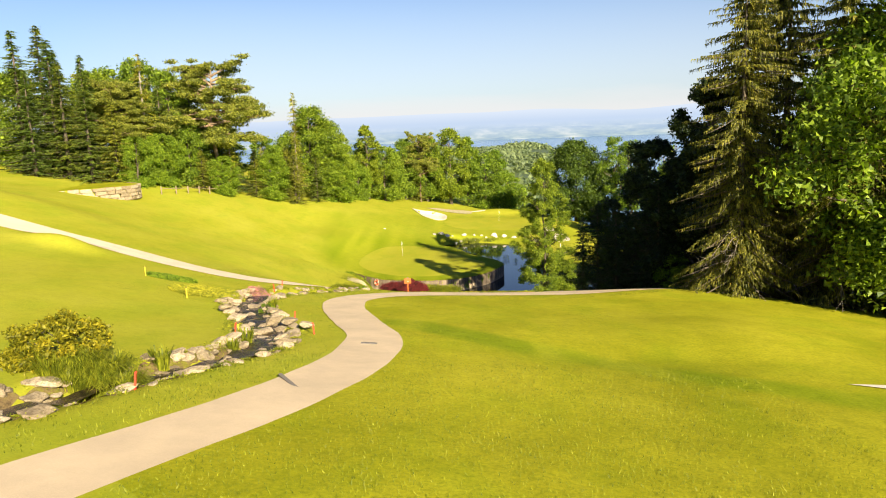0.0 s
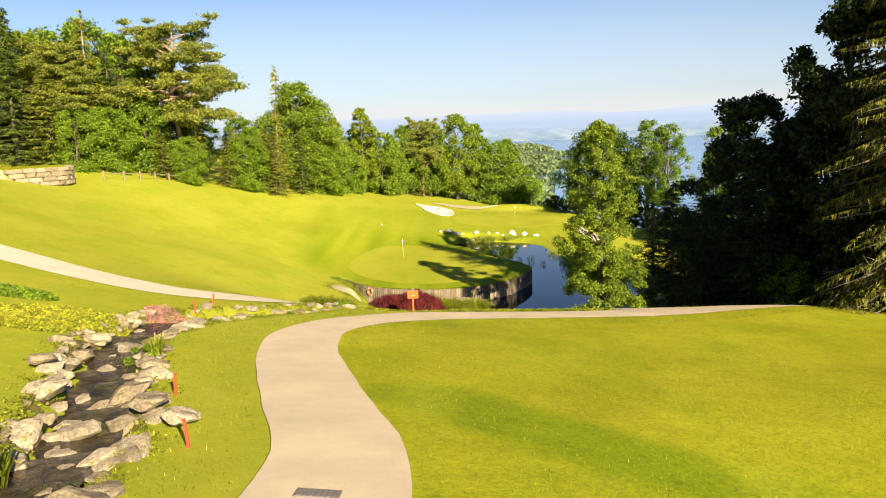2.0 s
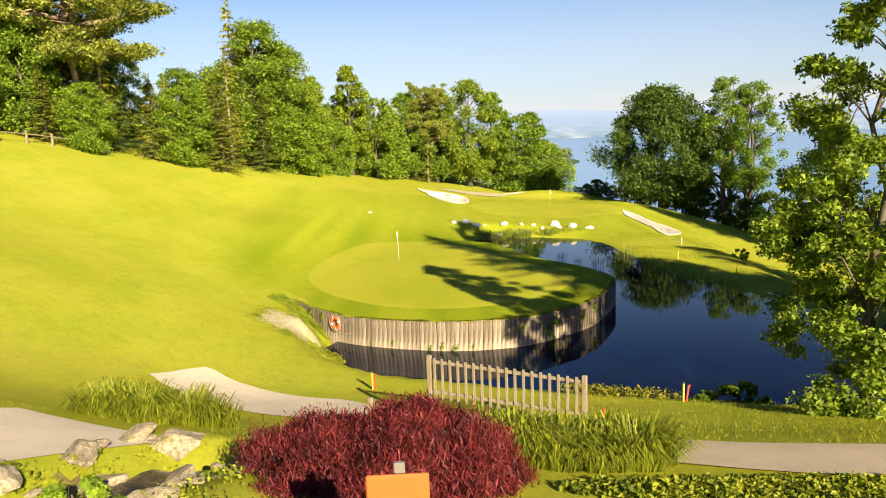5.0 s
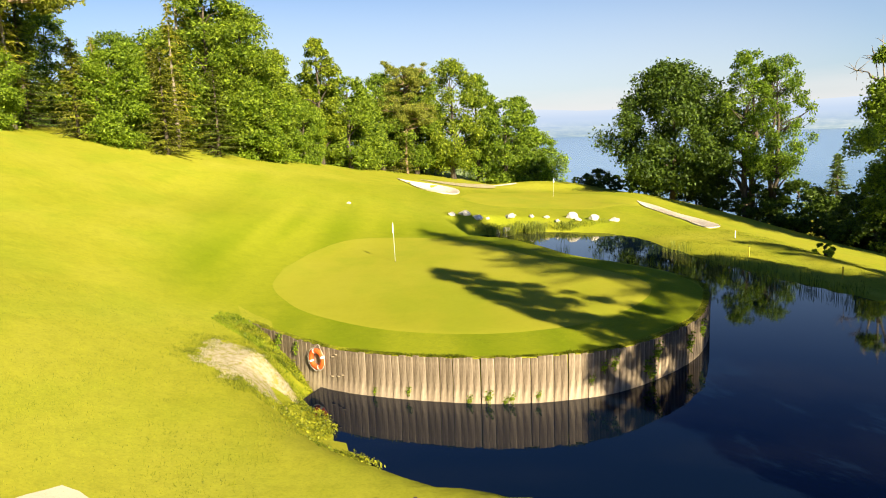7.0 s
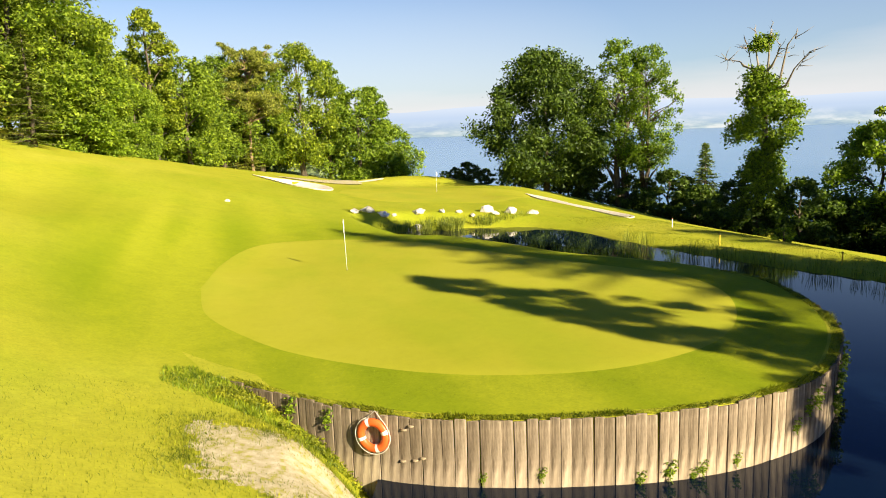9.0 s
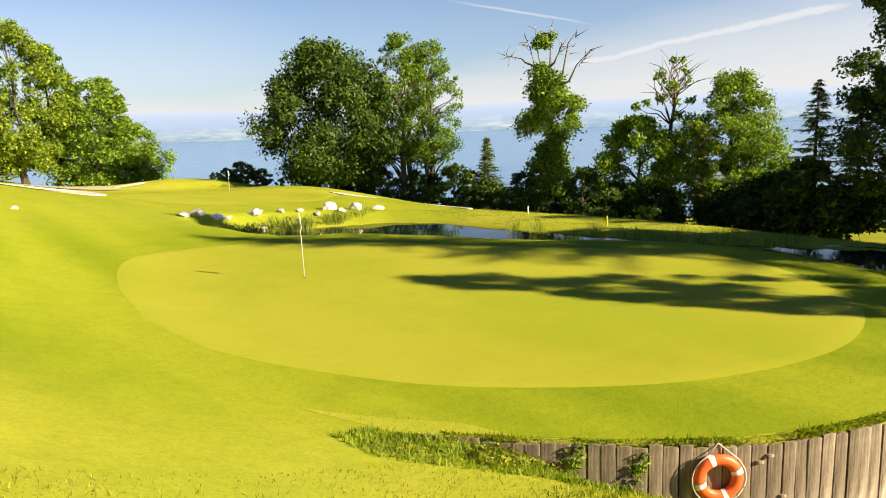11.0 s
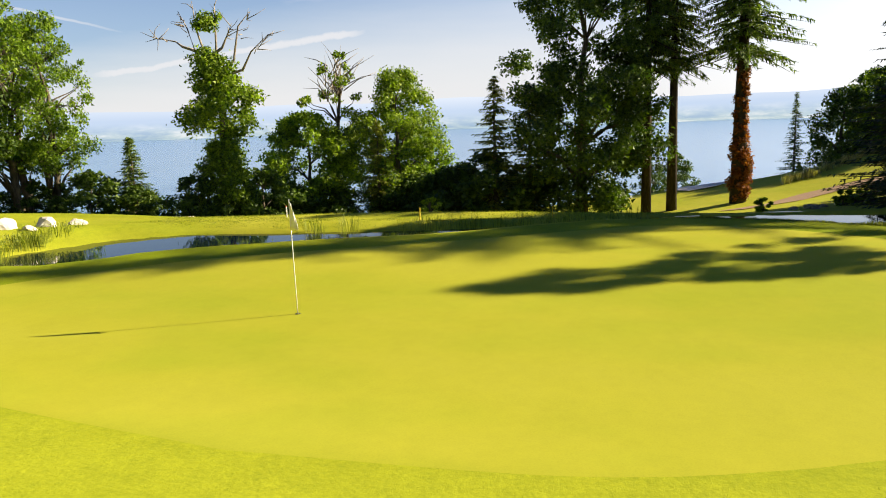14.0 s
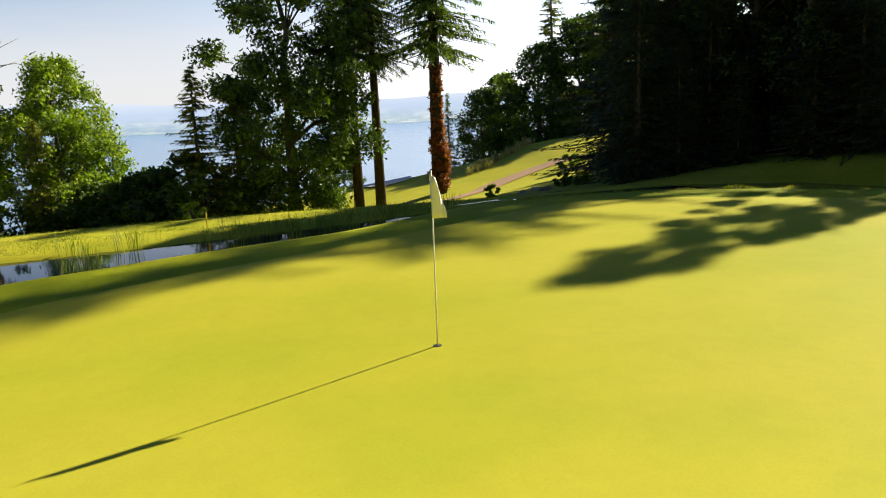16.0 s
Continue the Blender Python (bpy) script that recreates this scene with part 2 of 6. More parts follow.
def b_path(t):
    grain = noise_tex(t, 45, 5, 0.8)
    blot = noise_tex(t, 0.5, 5, 0.65)
    c = ramp(t, grain.outputs["Fac"], [(0.3, (0.51, 0.40, 0.26)), (0.55, (0.62, 0.495, 0.33)), (0.8, (0.72, 0.59, 0.405))])
    v = ramp(t, blot.outputs["Fac"], [(0.3, (0.84, 0.83, 0.82)), (0.7, (1.08, 1.06, 1.03))])
    m = mix(t, c.outputs[0], v.outputs[0], 1.0, "MULTIPLY")
    return surface(t, m.outputs["Result"], 0.92, grain.outputs["Fac"], 0.35, 0.01, spec=0.15)


M_PATH = mat("gravel_asphalt", b_path)


def b_gravel(t):
    grain = noise_tex(t, 38, 5, 0.8)
    blot = noise_tex(t, 0.6, 5, 0.65)
    c = ramp(t, grain.outputs["Fac"], [(0.3, (0.61, 0.50, 0.345)), (0.55, (0.70, 0.585, 0.42)), (0.8, (0.77, 0.655, 0.49))])
    v = ramp(t, blot.outputs["Fac"], [(0.3, (0.86, 0.85, 0.84)), (0.7, (1.06, 1.05, 1.03))])
    m = mix(t, c.outputs[0], v.outputs[0], 1.0, "MULTIPLY")
    return surface(t, m.outputs["Result"], 0.95, grain.outputs["Fac"], 0.4, 0.015, spec=0.1)


M_GRAVEL = mat("pale_gravel", b_gravel)


def b_redpath(t):
    grain = noise_tex(t, 30, 5, 0.8)
    c = ramp(t, grain.outputs["Fac"], [(0.3, (0.24, 0.15, 0.09)), (0.7, (0.36, 0.24, 0.15))])
    return surface(t, c.outputs[0], 0.95, grain.outputs["Fac"], 0.3, 0.02, spec=0.1)


M_REDPATH = mat("red_gravel", b_redpath)


def b_sand(t):
    n = noise_tex(t, 3.0, 6, 0.7)
    f = noise_tex(t, 60, 3, 0.7)
    c = ramp(t, n.outputs["Fac"], [(0.3, (0.60, 0.51, 0.38)), (0.7, (0.76, 0.67, 0.53))])
    return surface(t, c.outputs[0], 0.95, f.outputs["Fac"], 0.25, 0.02, spec=0.1)


M_SAND = mat("bunker_sand", b_sand)


def b_bare(t):
    n = noise_tex(t, 4.5, 7, 0.72)
    f = noise_tex(t, 30, 4, 0.7)
    c = ramp(t, n.outputs["Fac"], [(0.40, (0.33, 0.31, 0.06)), (0.47, (0.42, 0.35, 0.20)), (0.70, (0.58, 0.50, 0.35))])
    return surface(t, c.outputs[0], 0.95, f.outputs["Fac"], 0.4, 0.03, spec=0.1)


M_BARE = mat("bare_gravel_patch", b_bare)


def b_stone(t):
    n = noise_tex(t, 2.0, 7, 0.7)
    f = noise_tex(t, 14, 5, 0.7)
    g = t.nodes.new("ShaderNodeObjectInfo")
    c = ramp(t, n.outputs["Fac"], [(0.32, (0.21, 0.165, 0.105)), (0.5, (0.42, 0.35, 0.25)), (0.72, (0.60, 0.52, 0.40))])
    v = ramp(t, g.outputs["Random"], [(0, (0.6, 0.56, 0.48)), (1, (1.2, 1.17, 1.12))])
    m = mix(t, c.outputs[0], v.outputs[0], 1.0, "MULTIPLY")
    lichen = ramp(t, f.outputs["Fac"], [(0.36, (0.58, 0.55, 0.48)), (0.52, (1, 1, 1)), (0.66, (1.2, 1.18, 1.1))])
    m = mix(t, m.outputs["Result"], lichen.outputs[0], 1.0, "MULTIPLY")
    moss = noise_tex(t, 3.1, 5, 0.7)
    mk = ramp(t, moss.outputs["Fac"], [(0.55, (0, 0, 0)), (0.66, (0.8, 0.8, 0.8))])
    m = mix(t, m.outputs["Result"], (0.16, 0.14, 0.02), mk.outputs[0])
    return surface(t, m.outputs["Result"], 0.88, f.outputs["Fac"], 0.9, 0.06, spec=0.2)


M_STONE = mat("field_stone", b_stone)


def b_whitestone(t):
    n = noise_tex(t, 2.5, 7, 0.7)
    c = ramp(t, n.outputs["Fac"], [(0.3, (0.42, 0.36, 0.28)), (0.6, (0.72, 0.66, 0.57))])
    return surface(t, c.outputs[0], 0.85, n.outputs["Fac"], 0.5, 0.05, spec=0.2)


M_WHITESTONE = mat("pale_limestone", b_whitestone)


def b_plank(t):
    grain = noise_tex(t, 9, 6, 0.7, (1, 1, 0.10))
    blot = noise_tex(t, 1.3, 4, 0.65, (1, 1, 0.5))
    oi = t.nodes.new("ShaderNodeObjectInfo")
    c = ramp(t, grain.outputs["Fac"], [(0.30, (0.13, 0.105, 0.08)), (0.50, (0.40, 0.345, 0.275)), (0.74, (0.62, 0.56, 0.47))])
    v = ramp(t, oi.outputs["Random"], [(0, (0.58, 0.53, 0.46)), (0.55, (0.76, 0.70, 0.62)), (1, (0.95, 0.89, 0.80))])
    b = ramp(t, blot.outputs["Fac"], [(0.34, (0.40, 0.38, 0.33)), (0.50, (0.85, 0.83, 0.80)), (0.66, (1.12, 1.10, 1.06))])
    m = mix(t, c.outputs[0], v.outputs[0], 1.0, "MULTIPLY")
    m = mix(t, m.outputs["Result"], b.outputs[0], 1.0, "MULTIPLY")
    streak = noise_tex(t, 5.0, 4, 0.7, (1, 1, 0.07))
    k = ramp(t, streak.outputs["Fac"], [(0.36, (0.55, 0.52, 0.48)), (0.52, (1, 1, 1)), (0.70, (1.18, 1.15, 1.1))])
    m = mix(t, m.outputs["Result"], k.outputs[0], 1.0, "MULTIPLY")
    return surface(t, m.outputs["Result"], 0.85, grain.outputs["Fac"], 0.7, 0.02, spec=0.15)


M_PLANK = mat("weathered_plank", b_plank)


def b_fence(t):
    grain = noise_tex(t, 12, 6, 0.7, (1, 1, 0.15))
    c = ramp(t, grain.outputs["Fac"], [(0.3, (0.15, 0.11, 0.065)), (0.7, (0.34, 0.27, 0.17))])
    return surface(t, c.outputs[0], 0.8, grain.outputs["Fac"], 0.5, 0.01, spec=0.2)


M_FENCE = mat("fence_wood", b_fence)


def m_plain(name, color, rough=0.5, scale=8.0, spec=0.4, metal=0.0):
    def build(t):
        n = noise_tex(t, scale, 5, 0.65)
        v = ramp(t, n.outputs["Fac"], [(0.3, tuple(c * 0.82 for c in color)), (0.7, color)])
        return surface(t, v.outputs[0], rough, n.outputs["Fac"], 0.15, 0.01, metal, spec)
    return mat(name, build)


M_SIGN = m_plain("orange_varnished_wood", (0.44, 0.125, 0.022), 0.5, 5)
M_BUOY = m_plain("orange_buoy", (0.80, 0.13, 0.025), 0.45)
M_WHITE = m_plain("white_paint", (0.80, 0.79, 0.76), 0.5)
M_RED = m_plain("red_paint", (0.65, 0.07, 0.03), 0.5)
M_YELLOW = m_plain("yellow_paint", (0.75, 0.55, 0.04), 0.5)
M_DARK = m_plain("dark_iron", (0.05, 0.045, 0.04), 0.6)
M_ROPE = m_plain("rope", (0.62, 0.56, 0.45), 0.9)


def b_soil(t):
    n = noise_tex(t, 1.7, 6, 0.7)
    f = noise_tex(t, 16, 5, 0.75)
    c = ramp(t, n.outputs["Fac"], [(0.34, (0.08, 0.055, 0.03)), (0.48, (0.20, 0.145, 0.07)), (0.62, (0.22, 0.21, 0.035))])
    v = ramp(t, f.outputs["Fac"], [(0.3, (0.55, 0.52, 0.48)), (0.7, (1.25, 1.22, 1.15))])
    m = mix(t, c.outputs[0], v.outputs[0], 1.0, "MULTIPLY")
    return surface(t, m.outputs["Result"], 0.95, f.outputs["Fac"], 0.9, 0.05, spec=0.1)


M_SOIL = mat("mossy_soil", b_soil)

M_GREYBOX = m_plain("grey_plate", (0.19, 0.165, 0.135), 0.7)


def b_water(t):
    n = noise_tex(t, 1.6, 3, 0.5)
    f = noise_tex(t, 7.0, 3, 0.5)
    h = mix(t, n.outputs["Color"], f.outputs["Color"], 0.4)
    p = surface(t, (0.002, 0.006, 0.015), 0.02, h.outputs["Result"], 0.03, 0.05, spec=0.5)
    p.inputs["IOR"].default_value = 1.33
    return p


M_WATER = mat("pond_water", b_water)


def b_stream(t):
    n = noise_tex(t, 3.6, 6, 0.65)
    bed = ramp(t, n.outputs["Fac"], [(0.35, (0.014, 0.010, 0.006)), (0.55, (0.045, 0.030, 0.014)), (0.72, (0.14, 0.095, 0.04))])
    g = t.nodes.new("ShaderNodeNewGeometry")
    up = t.nodes.new("ShaderNodeSeparateXYZ")
    t.links.new(g.outputs["True Normal"], up.inputs[0])
    steep = ramp(t, up.outputs["Z"], [(0.80, (0.9, 0.9, 0.9)), (0.965, (0, 0, 0))])
    thread = noise_tex(t, 9.0, 4, 0.6)
    white = ramp(t, thread.outputs["Fac"], [(0.46, (0, 0, 0)), (0.60, (0.85, 0.85, 0.85))])
    foam = mix(t, steep.outputs[0], white.outputs[0], 1.0, "MULTIPLY")
    c = mix(t, bed.outputs[0], (0.62, 0.60, 0.55), foam.outputs["Result"])
    return surface(t, c.outputs["Result"], 0.08, n.outputs["Fac"], 0.9, 0.12, spec=0.5)


M_STREAM = mat("stream_water", b_stream)


def b_lake(t):
    n = noise_tex(t, 0.004, 5, 0.6, (1, 5, 1))
    r = ramp(t, n.outputs["Fac"], [(0.35, (0.045, 0.15, 0.32)), (0.65, (0.09, 0.22, 0.42))])
    w = noise_tex(t, 0.05, 4, 0.6)
    p = surface(t, r.outputs[0], 0.16, w.outputs["Fac"], 0.12, 2.0, spec=0.5)
    return p


M_LAKE = mat("lake_water", b_lake)


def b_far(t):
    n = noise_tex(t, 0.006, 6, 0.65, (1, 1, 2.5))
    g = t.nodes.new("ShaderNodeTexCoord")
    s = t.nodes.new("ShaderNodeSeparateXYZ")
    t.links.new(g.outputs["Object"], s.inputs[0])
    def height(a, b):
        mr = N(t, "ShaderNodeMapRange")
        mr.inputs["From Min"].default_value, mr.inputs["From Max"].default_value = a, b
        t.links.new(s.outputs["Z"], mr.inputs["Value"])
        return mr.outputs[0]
    # distance haze is painted in: bluer, then paler with height, and the surface glows
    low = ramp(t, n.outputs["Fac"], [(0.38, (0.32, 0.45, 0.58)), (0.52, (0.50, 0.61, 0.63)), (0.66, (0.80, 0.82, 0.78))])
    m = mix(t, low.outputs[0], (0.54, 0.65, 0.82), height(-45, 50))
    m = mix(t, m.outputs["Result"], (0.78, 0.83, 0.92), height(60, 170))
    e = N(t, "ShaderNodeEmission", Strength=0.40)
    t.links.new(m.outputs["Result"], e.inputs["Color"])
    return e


M_FAR = mat("hazy_far_shore", b_far)


# ---- building helpers ----
def mesh_object(name, verts, faces, material, smooth=False):
    me = bpy.data.meshes.new(name)
    me.from_pydata([tuple(v) for v in verts], [], [tuple(f) for f in faces])
    me.materials.append(material)
    if smooth:
        me.polygons.foreach_set("use_smooth", [True] * len(me.polygons))
    me.update()
    return new(name, me)


def part(name, geo, material, parent, label="", smooth=False):
    """One mesh object under a thing; geo is (verts, faces) in the thing's own space, or a bmesh."""
    if isinstance(geo, bmesh.types.BMesh):
        me = bpy.data.meshes.new(name)
        geo.to_mesh(me)
        geo.free()
        me.materials.append(material)
        ob = new(name, me)
        if smooth:
            me.polygons.foreach_set("use_smooth", [True] * len(me.polygons))
    else:
        ob = mesh_object(name, geo[0], geo[1], material, smooth)
    ob.parent = parent
    if label:
        tagged(ob, label)
    return ob


def thing(name, x, y, z, label, category, group="", rz=0.0, scale=1.0):
    ob = new(name)
    ob.empty_display_size = 0.2
    ob.matrix_world = Matrix.LocRotScale((x, y, z), Euler((0, 0, rz)), (scale,) * 3)
    return tagged(ob, label, category, group)


def join(*geos):
    V, F, k = [], [], 0
    for v, f in geos:
        V.extend(tuple(p) for p in v)
        F.extend(tuple(i + k for i in q) for q in f)
        k = len(V)
    return V, F


def box(cx, cy, cz, sx, sy, sz, bevel=0.0, rz=0.0, tilt=0.0):
    bm = bmesh.new()
    bmesh.ops.create_cube(bm, size=1.0)
    bmesh.ops.scale(bm, vec=(sx, sy, sz), verts=bm.verts)
    if bevel:
        bmesh.ops.bevel(bm, geom=bm.edges[:], offset=bevel, segments=1, affect="EDGES")
    bmesh.ops.transform(bm, matrix=Matrix.Translation((cx, cy, cz)) @ Matrix.Rotation(rz, 4, "Z") @ Matrix.Rotation(tilt, 4, "Y"), verts=bm.verts)
    return bm


def tube(points, radii, sides=7):
    """A tapered tube along a line of points."""
    pts = [Vector(p) for p in points]
    V, F = [], []
    for i, p in enumerate(pts):
        d = (pts[min(i + 1, len(pts) - 1)] - pts[max(i - 1, 0)]).normalized()
        a = d.cross(Vector((0, 0, 1)) if abs(d.z) < 0.9 else Vector((1, 0, 0))).normalized()
        b = d.cross(a)
        for k in range(sides):
            th = 2 * math.pi * k / sides
            V.append(tuple(p + (a * math.cos(th) + b * math.sin(th)) * radii[i]))
    n = len(pts)
    for i in range(n - 1):
        for k in range(sides):
            F.append((i * sides + k, i * sides + (k + 1) % sides, (i + 1) * sides + (k + 1) % sides, (i + 1) * sides + k))
    F.append(tuple(range(sides))[::-1])
    F.append(tuple((n - 1) * sides + k for k in range(sides)))
    return V, F


# ---- the land ----
LAND_X = [-60, -40, -20, -8, 2, 12, 25, 50]
LAND_Y = [-20, 5, 25, 43, 50, 56, 62, 78, 98, 118, 140, 165]
LAND = np.array([   # heights in metres over the pond, a row for each LAND_Y
    [20.0, 18.2, 16.3, 15.3, 14.3, 13.2, 11.7, 8.3],
    [19.4, 16.6, 14.0, 12.6, 11.7, 10.7, 9.3, 5.6],
    [18.8, 15.6, 12.1, 9.9, 9.0, 8.0, 7.2, 4.0],
    [18.2, 15.0, 9.9, 7.4, 6.6, 6.0, 5.6, 1.5],
    [17.9, 15.0, 8.8, 5.8, 4.9, 4.75, 4.4, 0.0],
    [17.5, 14.8, 7.8, 3.7, 3.1, 2.7, 2.2, -1.0],
    [17.1, 13.7, 7.1, 2.4, 1.8, 1.2, 0.8, -2.0],
    [16.0, 12.2, 5.2, 1.6, 1.4, 1.1, -0.9, -3.9],
    [15.2, 11.9, 5.0, 2.0, 1.0, 0.6, -0.9, -6.0],
    [14.4, 10.8, 6.1, 3.1, 1.4, 0.6, -1.0, -7.0],
    [13.9, 10.1, 5.7, 3.1, 1.2, 0.4, -0.4, -8.1],
    [13.4, 9.5, 4.5, 2.5, 0.8, -1.2, -3.7, -9.3]])


def hermite(stations, q):
    """Weights of a smooth curve through the stations at the places q; a straight line beyond the ends."""
    s = np.array(stations, float)
    n = len(s)
    D = np.zeros((n, n))
    for k in range(n):
        a, b = max(k - 1, 0), min(k + 1, n - 1)
        D[k, b] += 1 / (s[b] - s[a])
        D[k, a] -= 1 / (s[b] - s[a])
    qc = np.clip(q, s[0], s[-1])
    i = np.clip(np.searchsorted(s, qc) - 1, 0, n - 2)
    h = s[i + 1] - s[i]
    u = (qc - s[i]) / h
    E = np.eye(n)
    W = (E[i] * (2 * u**3 - 3 * u**2 + 1)[:, None] + D[i] * ((u**3 - 2 * u**2 + u) * h)[:, None]
         + E[i + 1] * (3 * u**2 - 2 * u**3)[:, None] + D[i + 1] * ((u**3 - u**2) * h)[:, None])
    W += D[0] * np.minimum(q - s[0], 0)[:, None] + D[-1] * np.maximum(q - s[-1], 0)[:, None]
    return W


def gauss(x, y, cx, cy, rx, ry):
    return np.exp(-((x - cx) / rx) ** 2 - ((y - cy) / ry) ** 2)


def smooth(a):
    a = np.clip(a, 0, 1)
    return a * a * (3 - 2 * a)


def natural(x, y):
    """The lie of the land without pond and stream."""
    x, y = np.atleast_1d(np.asarray(x, float)), np.atleast_1d(np.asarray(y, float))
    xc, yc = np.clip(x, -75, 53), np.clip(y, -35, 185)
    z = np.einsum("ij,jk,ik->i", hermite(LAND_Y, yc), LAND, hermite(LAND_X, xc))
    z += 1.3 * gauss(x, y, 98, 38, 32, 22) + 0.8 * gauss(x, y, 75, 56, 11, 9)   # hill past the tall spruces
    z += 0.75 * gauss(x, y, -25.6, 41.2, 2.6, 1.5)              # hump before the gravel path
    z += 0.5 * gauss(x, y, 17, 26, 9, 6) - 0.25 * gauss(x, y, 12.5, 19.5, 5, 2.5)   # swell and swale in the near lawn
    z += 0.25 * gauss(x, y, -30, 97, 7, 9) - 0.35 * gauss(x, y, -19, 103, 3.0, 7)   # hollows in the left slope
    z += 1.4 * gauss(x, y, 14.0, 148.5, 8, 3.6)                  # mound behind the far green
    z += 0.30 * gauss(x, y, 18.6, 113.5, 1.0, 7)
    z += 0.45 * gauss(x, y, 16.0, 119.5, 2.6, 5)                # rise before the long bunker
    z -= 0.25 * gauss(x, y, 0.0, 45.4, 2.4, 1.5)                # bed of the sign and the maple
    z -= 0.7 * gauss(x, y, 0.4, 53.4, 2.6, 1.8)                  # dip under the wooden rails
    z += 0.45 * gauss(x, y, 21.4, 88, 1.6, 16)                    # low lip along the pond
    z += 0.15 * np.sin(x * 0.21 + 1) * np.sin(y * 0.17) * smooth((-x - 8) / 20)
    # the level green platform
    z = z + (1.45 - z) * smooth(1.35 - np.hypot((x + 0.5) / 13, (y - 85) / 17)) * smooth((12 - x) / 2)
    out = np.maximum(np.hypot(np.maximum(x - 75, 0), np.maximum(y - 185, 0)), 0)
    z -= out * 0.22
    west = np.maximum(-75 - x, 0) + np.maximum(-35 - y, 0)
    z += 6 * (1 - np.exp(-west / 60))
    return np.maximum(z, -49.0)


POND = [(-5.2, 74.2), (-6.1, 71.6), (-5.4, 69.6), (-4.0, 67.4), (-1.5, 65.2), (3, 63.4), (8, 62.7), (13, 62.5), (18, 64.5), (20.8, 70),
        (20.6, 76), (18.4, 82), (16.4, 87.5), (15.0, 93), (14.0, 98.5), (13.4, 103.5), (11.5, 106.5), (7, 108.6), (3, 109), (0.8, 107.4),
        (1.6, 103), (2.6, 97.5), (3.1, 93), (4.4, 88.6), (6.3, 85.8), (8.0, 83.8), (8.8, 81.4), (7.7, 78.2), (6.4, 76),
        (4.7, 74.3), (3.1, 73.3), (1.7, 72.8), (0.3, 72.7), (-1.3, 72.9), (-3.5, 73.6)]


def inside_distance(x, y, poly):
    """Metres inside (positive) or outside (negative) a closed outline."""
    p = np.array(poly, float)
    best, odd = np.full(len(x), 1e9), np.zeros(len(x), bool)
    for (ax, ay), (bx, by) in zip(p, np.roll(p, -1, 0)):
        dx, dy = bx - ax, by - ay
        u = np.clip(((x - ax) * dx + (y - ay) * dy) / (dx * dx + dy * dy), 0, 1)
        best = np.minimum(best, np.hypot(x - ax - u * dx, y - ay - u * dy))
        if dy:
            odd ^= ((ay > y) != (by > y)) & (x < (y - ay) / dy * dx + ax)
    return np.where(odd, best, -best)


def line_distance(x, y, line):
    best = np.full(len(x), 1e9)
    for (ax, ay), (bx, by) in zip(line, line[1:]):
        dx, dy = bx - ax, by - ay
        u = np.clip(((x - ax) * dx + (y - ay) * dy) / (dx * dx + dy * dy), 0, 1)
        best = np.minimum(best, np.hypot(x - ax - u * dx, y - ay - u * dy))
    return best


def spline(points, step=0.5):
    """A smooth open line through points, at even steps."""
    p = np.array(points, float)
    p = np.vstack([2 * p[0] - p[1], p, 2 * p[-1] - p[-2]])
    out = []
    for i in range(1, len(p) - 2):
        n = max(2, int(np.hypot(*(p[i + 1] - p[i])[:2]) / step))
        for u in np.arange(n) / n:
            out.append(0.5 * (2 * p[i] + (p[i + 1] - p[i - 1]) * u + (2 * p[i - 1] - 5 * p[i] + 4 * p[i + 1] - p[i + 2]) * u**2
                              + (3 * p[i] - p[i - 1] - 3 * p[i + 1] + p[i + 2]) * u**3))
    out.append(p[-2])
    return np.array(out)


STREAM = spline([(-13, -4), (-9.5, 2.5), (-7.3, 6), (-6, 9.6), (-4.9, 13), (-3.9, 16), (-4.2, 19.5), (-5.6, 23.3), (-7.2, 27), (-8.6, 31),
                 (-8.7, 35), (-7.4, 38.8), (-5.6, 41.6), (-4.8, 44), (-4.3, 46.5), (-3.6, 48.8)], 1.0)
MAIN_PATH = spline([(-9, -14), (-5.8, -5), (-3.6, 1.2), (-1.1, 7.2), (0.3, 12.4), (0.78, 16.5), (0.55, 20.6), (-0.5, 23.8), (-1.55, 27), (-2.6, 30.6),
                    (-3.05, 34), (-2.65, 36.4), (-1.6, 38.5), (0.5, 40.55), (2.8, 42.0), (5, 43.05), (8.8, 44.6), (12.5, 45.7), (16, 46.9), (20, 48.7), (28, 51.5)], 0.7)


BUNKER_LEFT = [(-6.55, 140), (-4.5, 139), (-2.3, 140.5), (-0.6, 139.5), (0.7, 137), (0.9, 131.5), (0, 127.6), (-1.74, 127.8), (-3.8, 130.2), (-5, 134.5)]
BUNKER_RIGHT = [(20.1, 128), (21.2, 124.6), (21.8, 119.8), (22.8, 116), (22.7, 111.7), (20.4, 108.1), (20.0, 110.5), (20.3, 114), (19.9, 118), (19.5, 123)]
PLATFORM = [(-9.6, 77.2), (-8.1, 75.6), (-5.8, 73.6), (-3.8, 72.6), (-1.3, 71.85), (0.3, 71.65), (1.7, 71.75), (3.4, 72.2), (5.2, 73.4), (7.1, 75.3),
            (8.5, 77.8), (9.6, 81), (9.0, 84.2), (7.4, 86.6), (5.4, 89.2), (4.1, 93.2), (2.4, 96.6), (-1.6, 99.2), (-6, 99.2), (-9.4, 96.2), (-11, 91.6), (-11.4, 86), (-10.8, 81)]


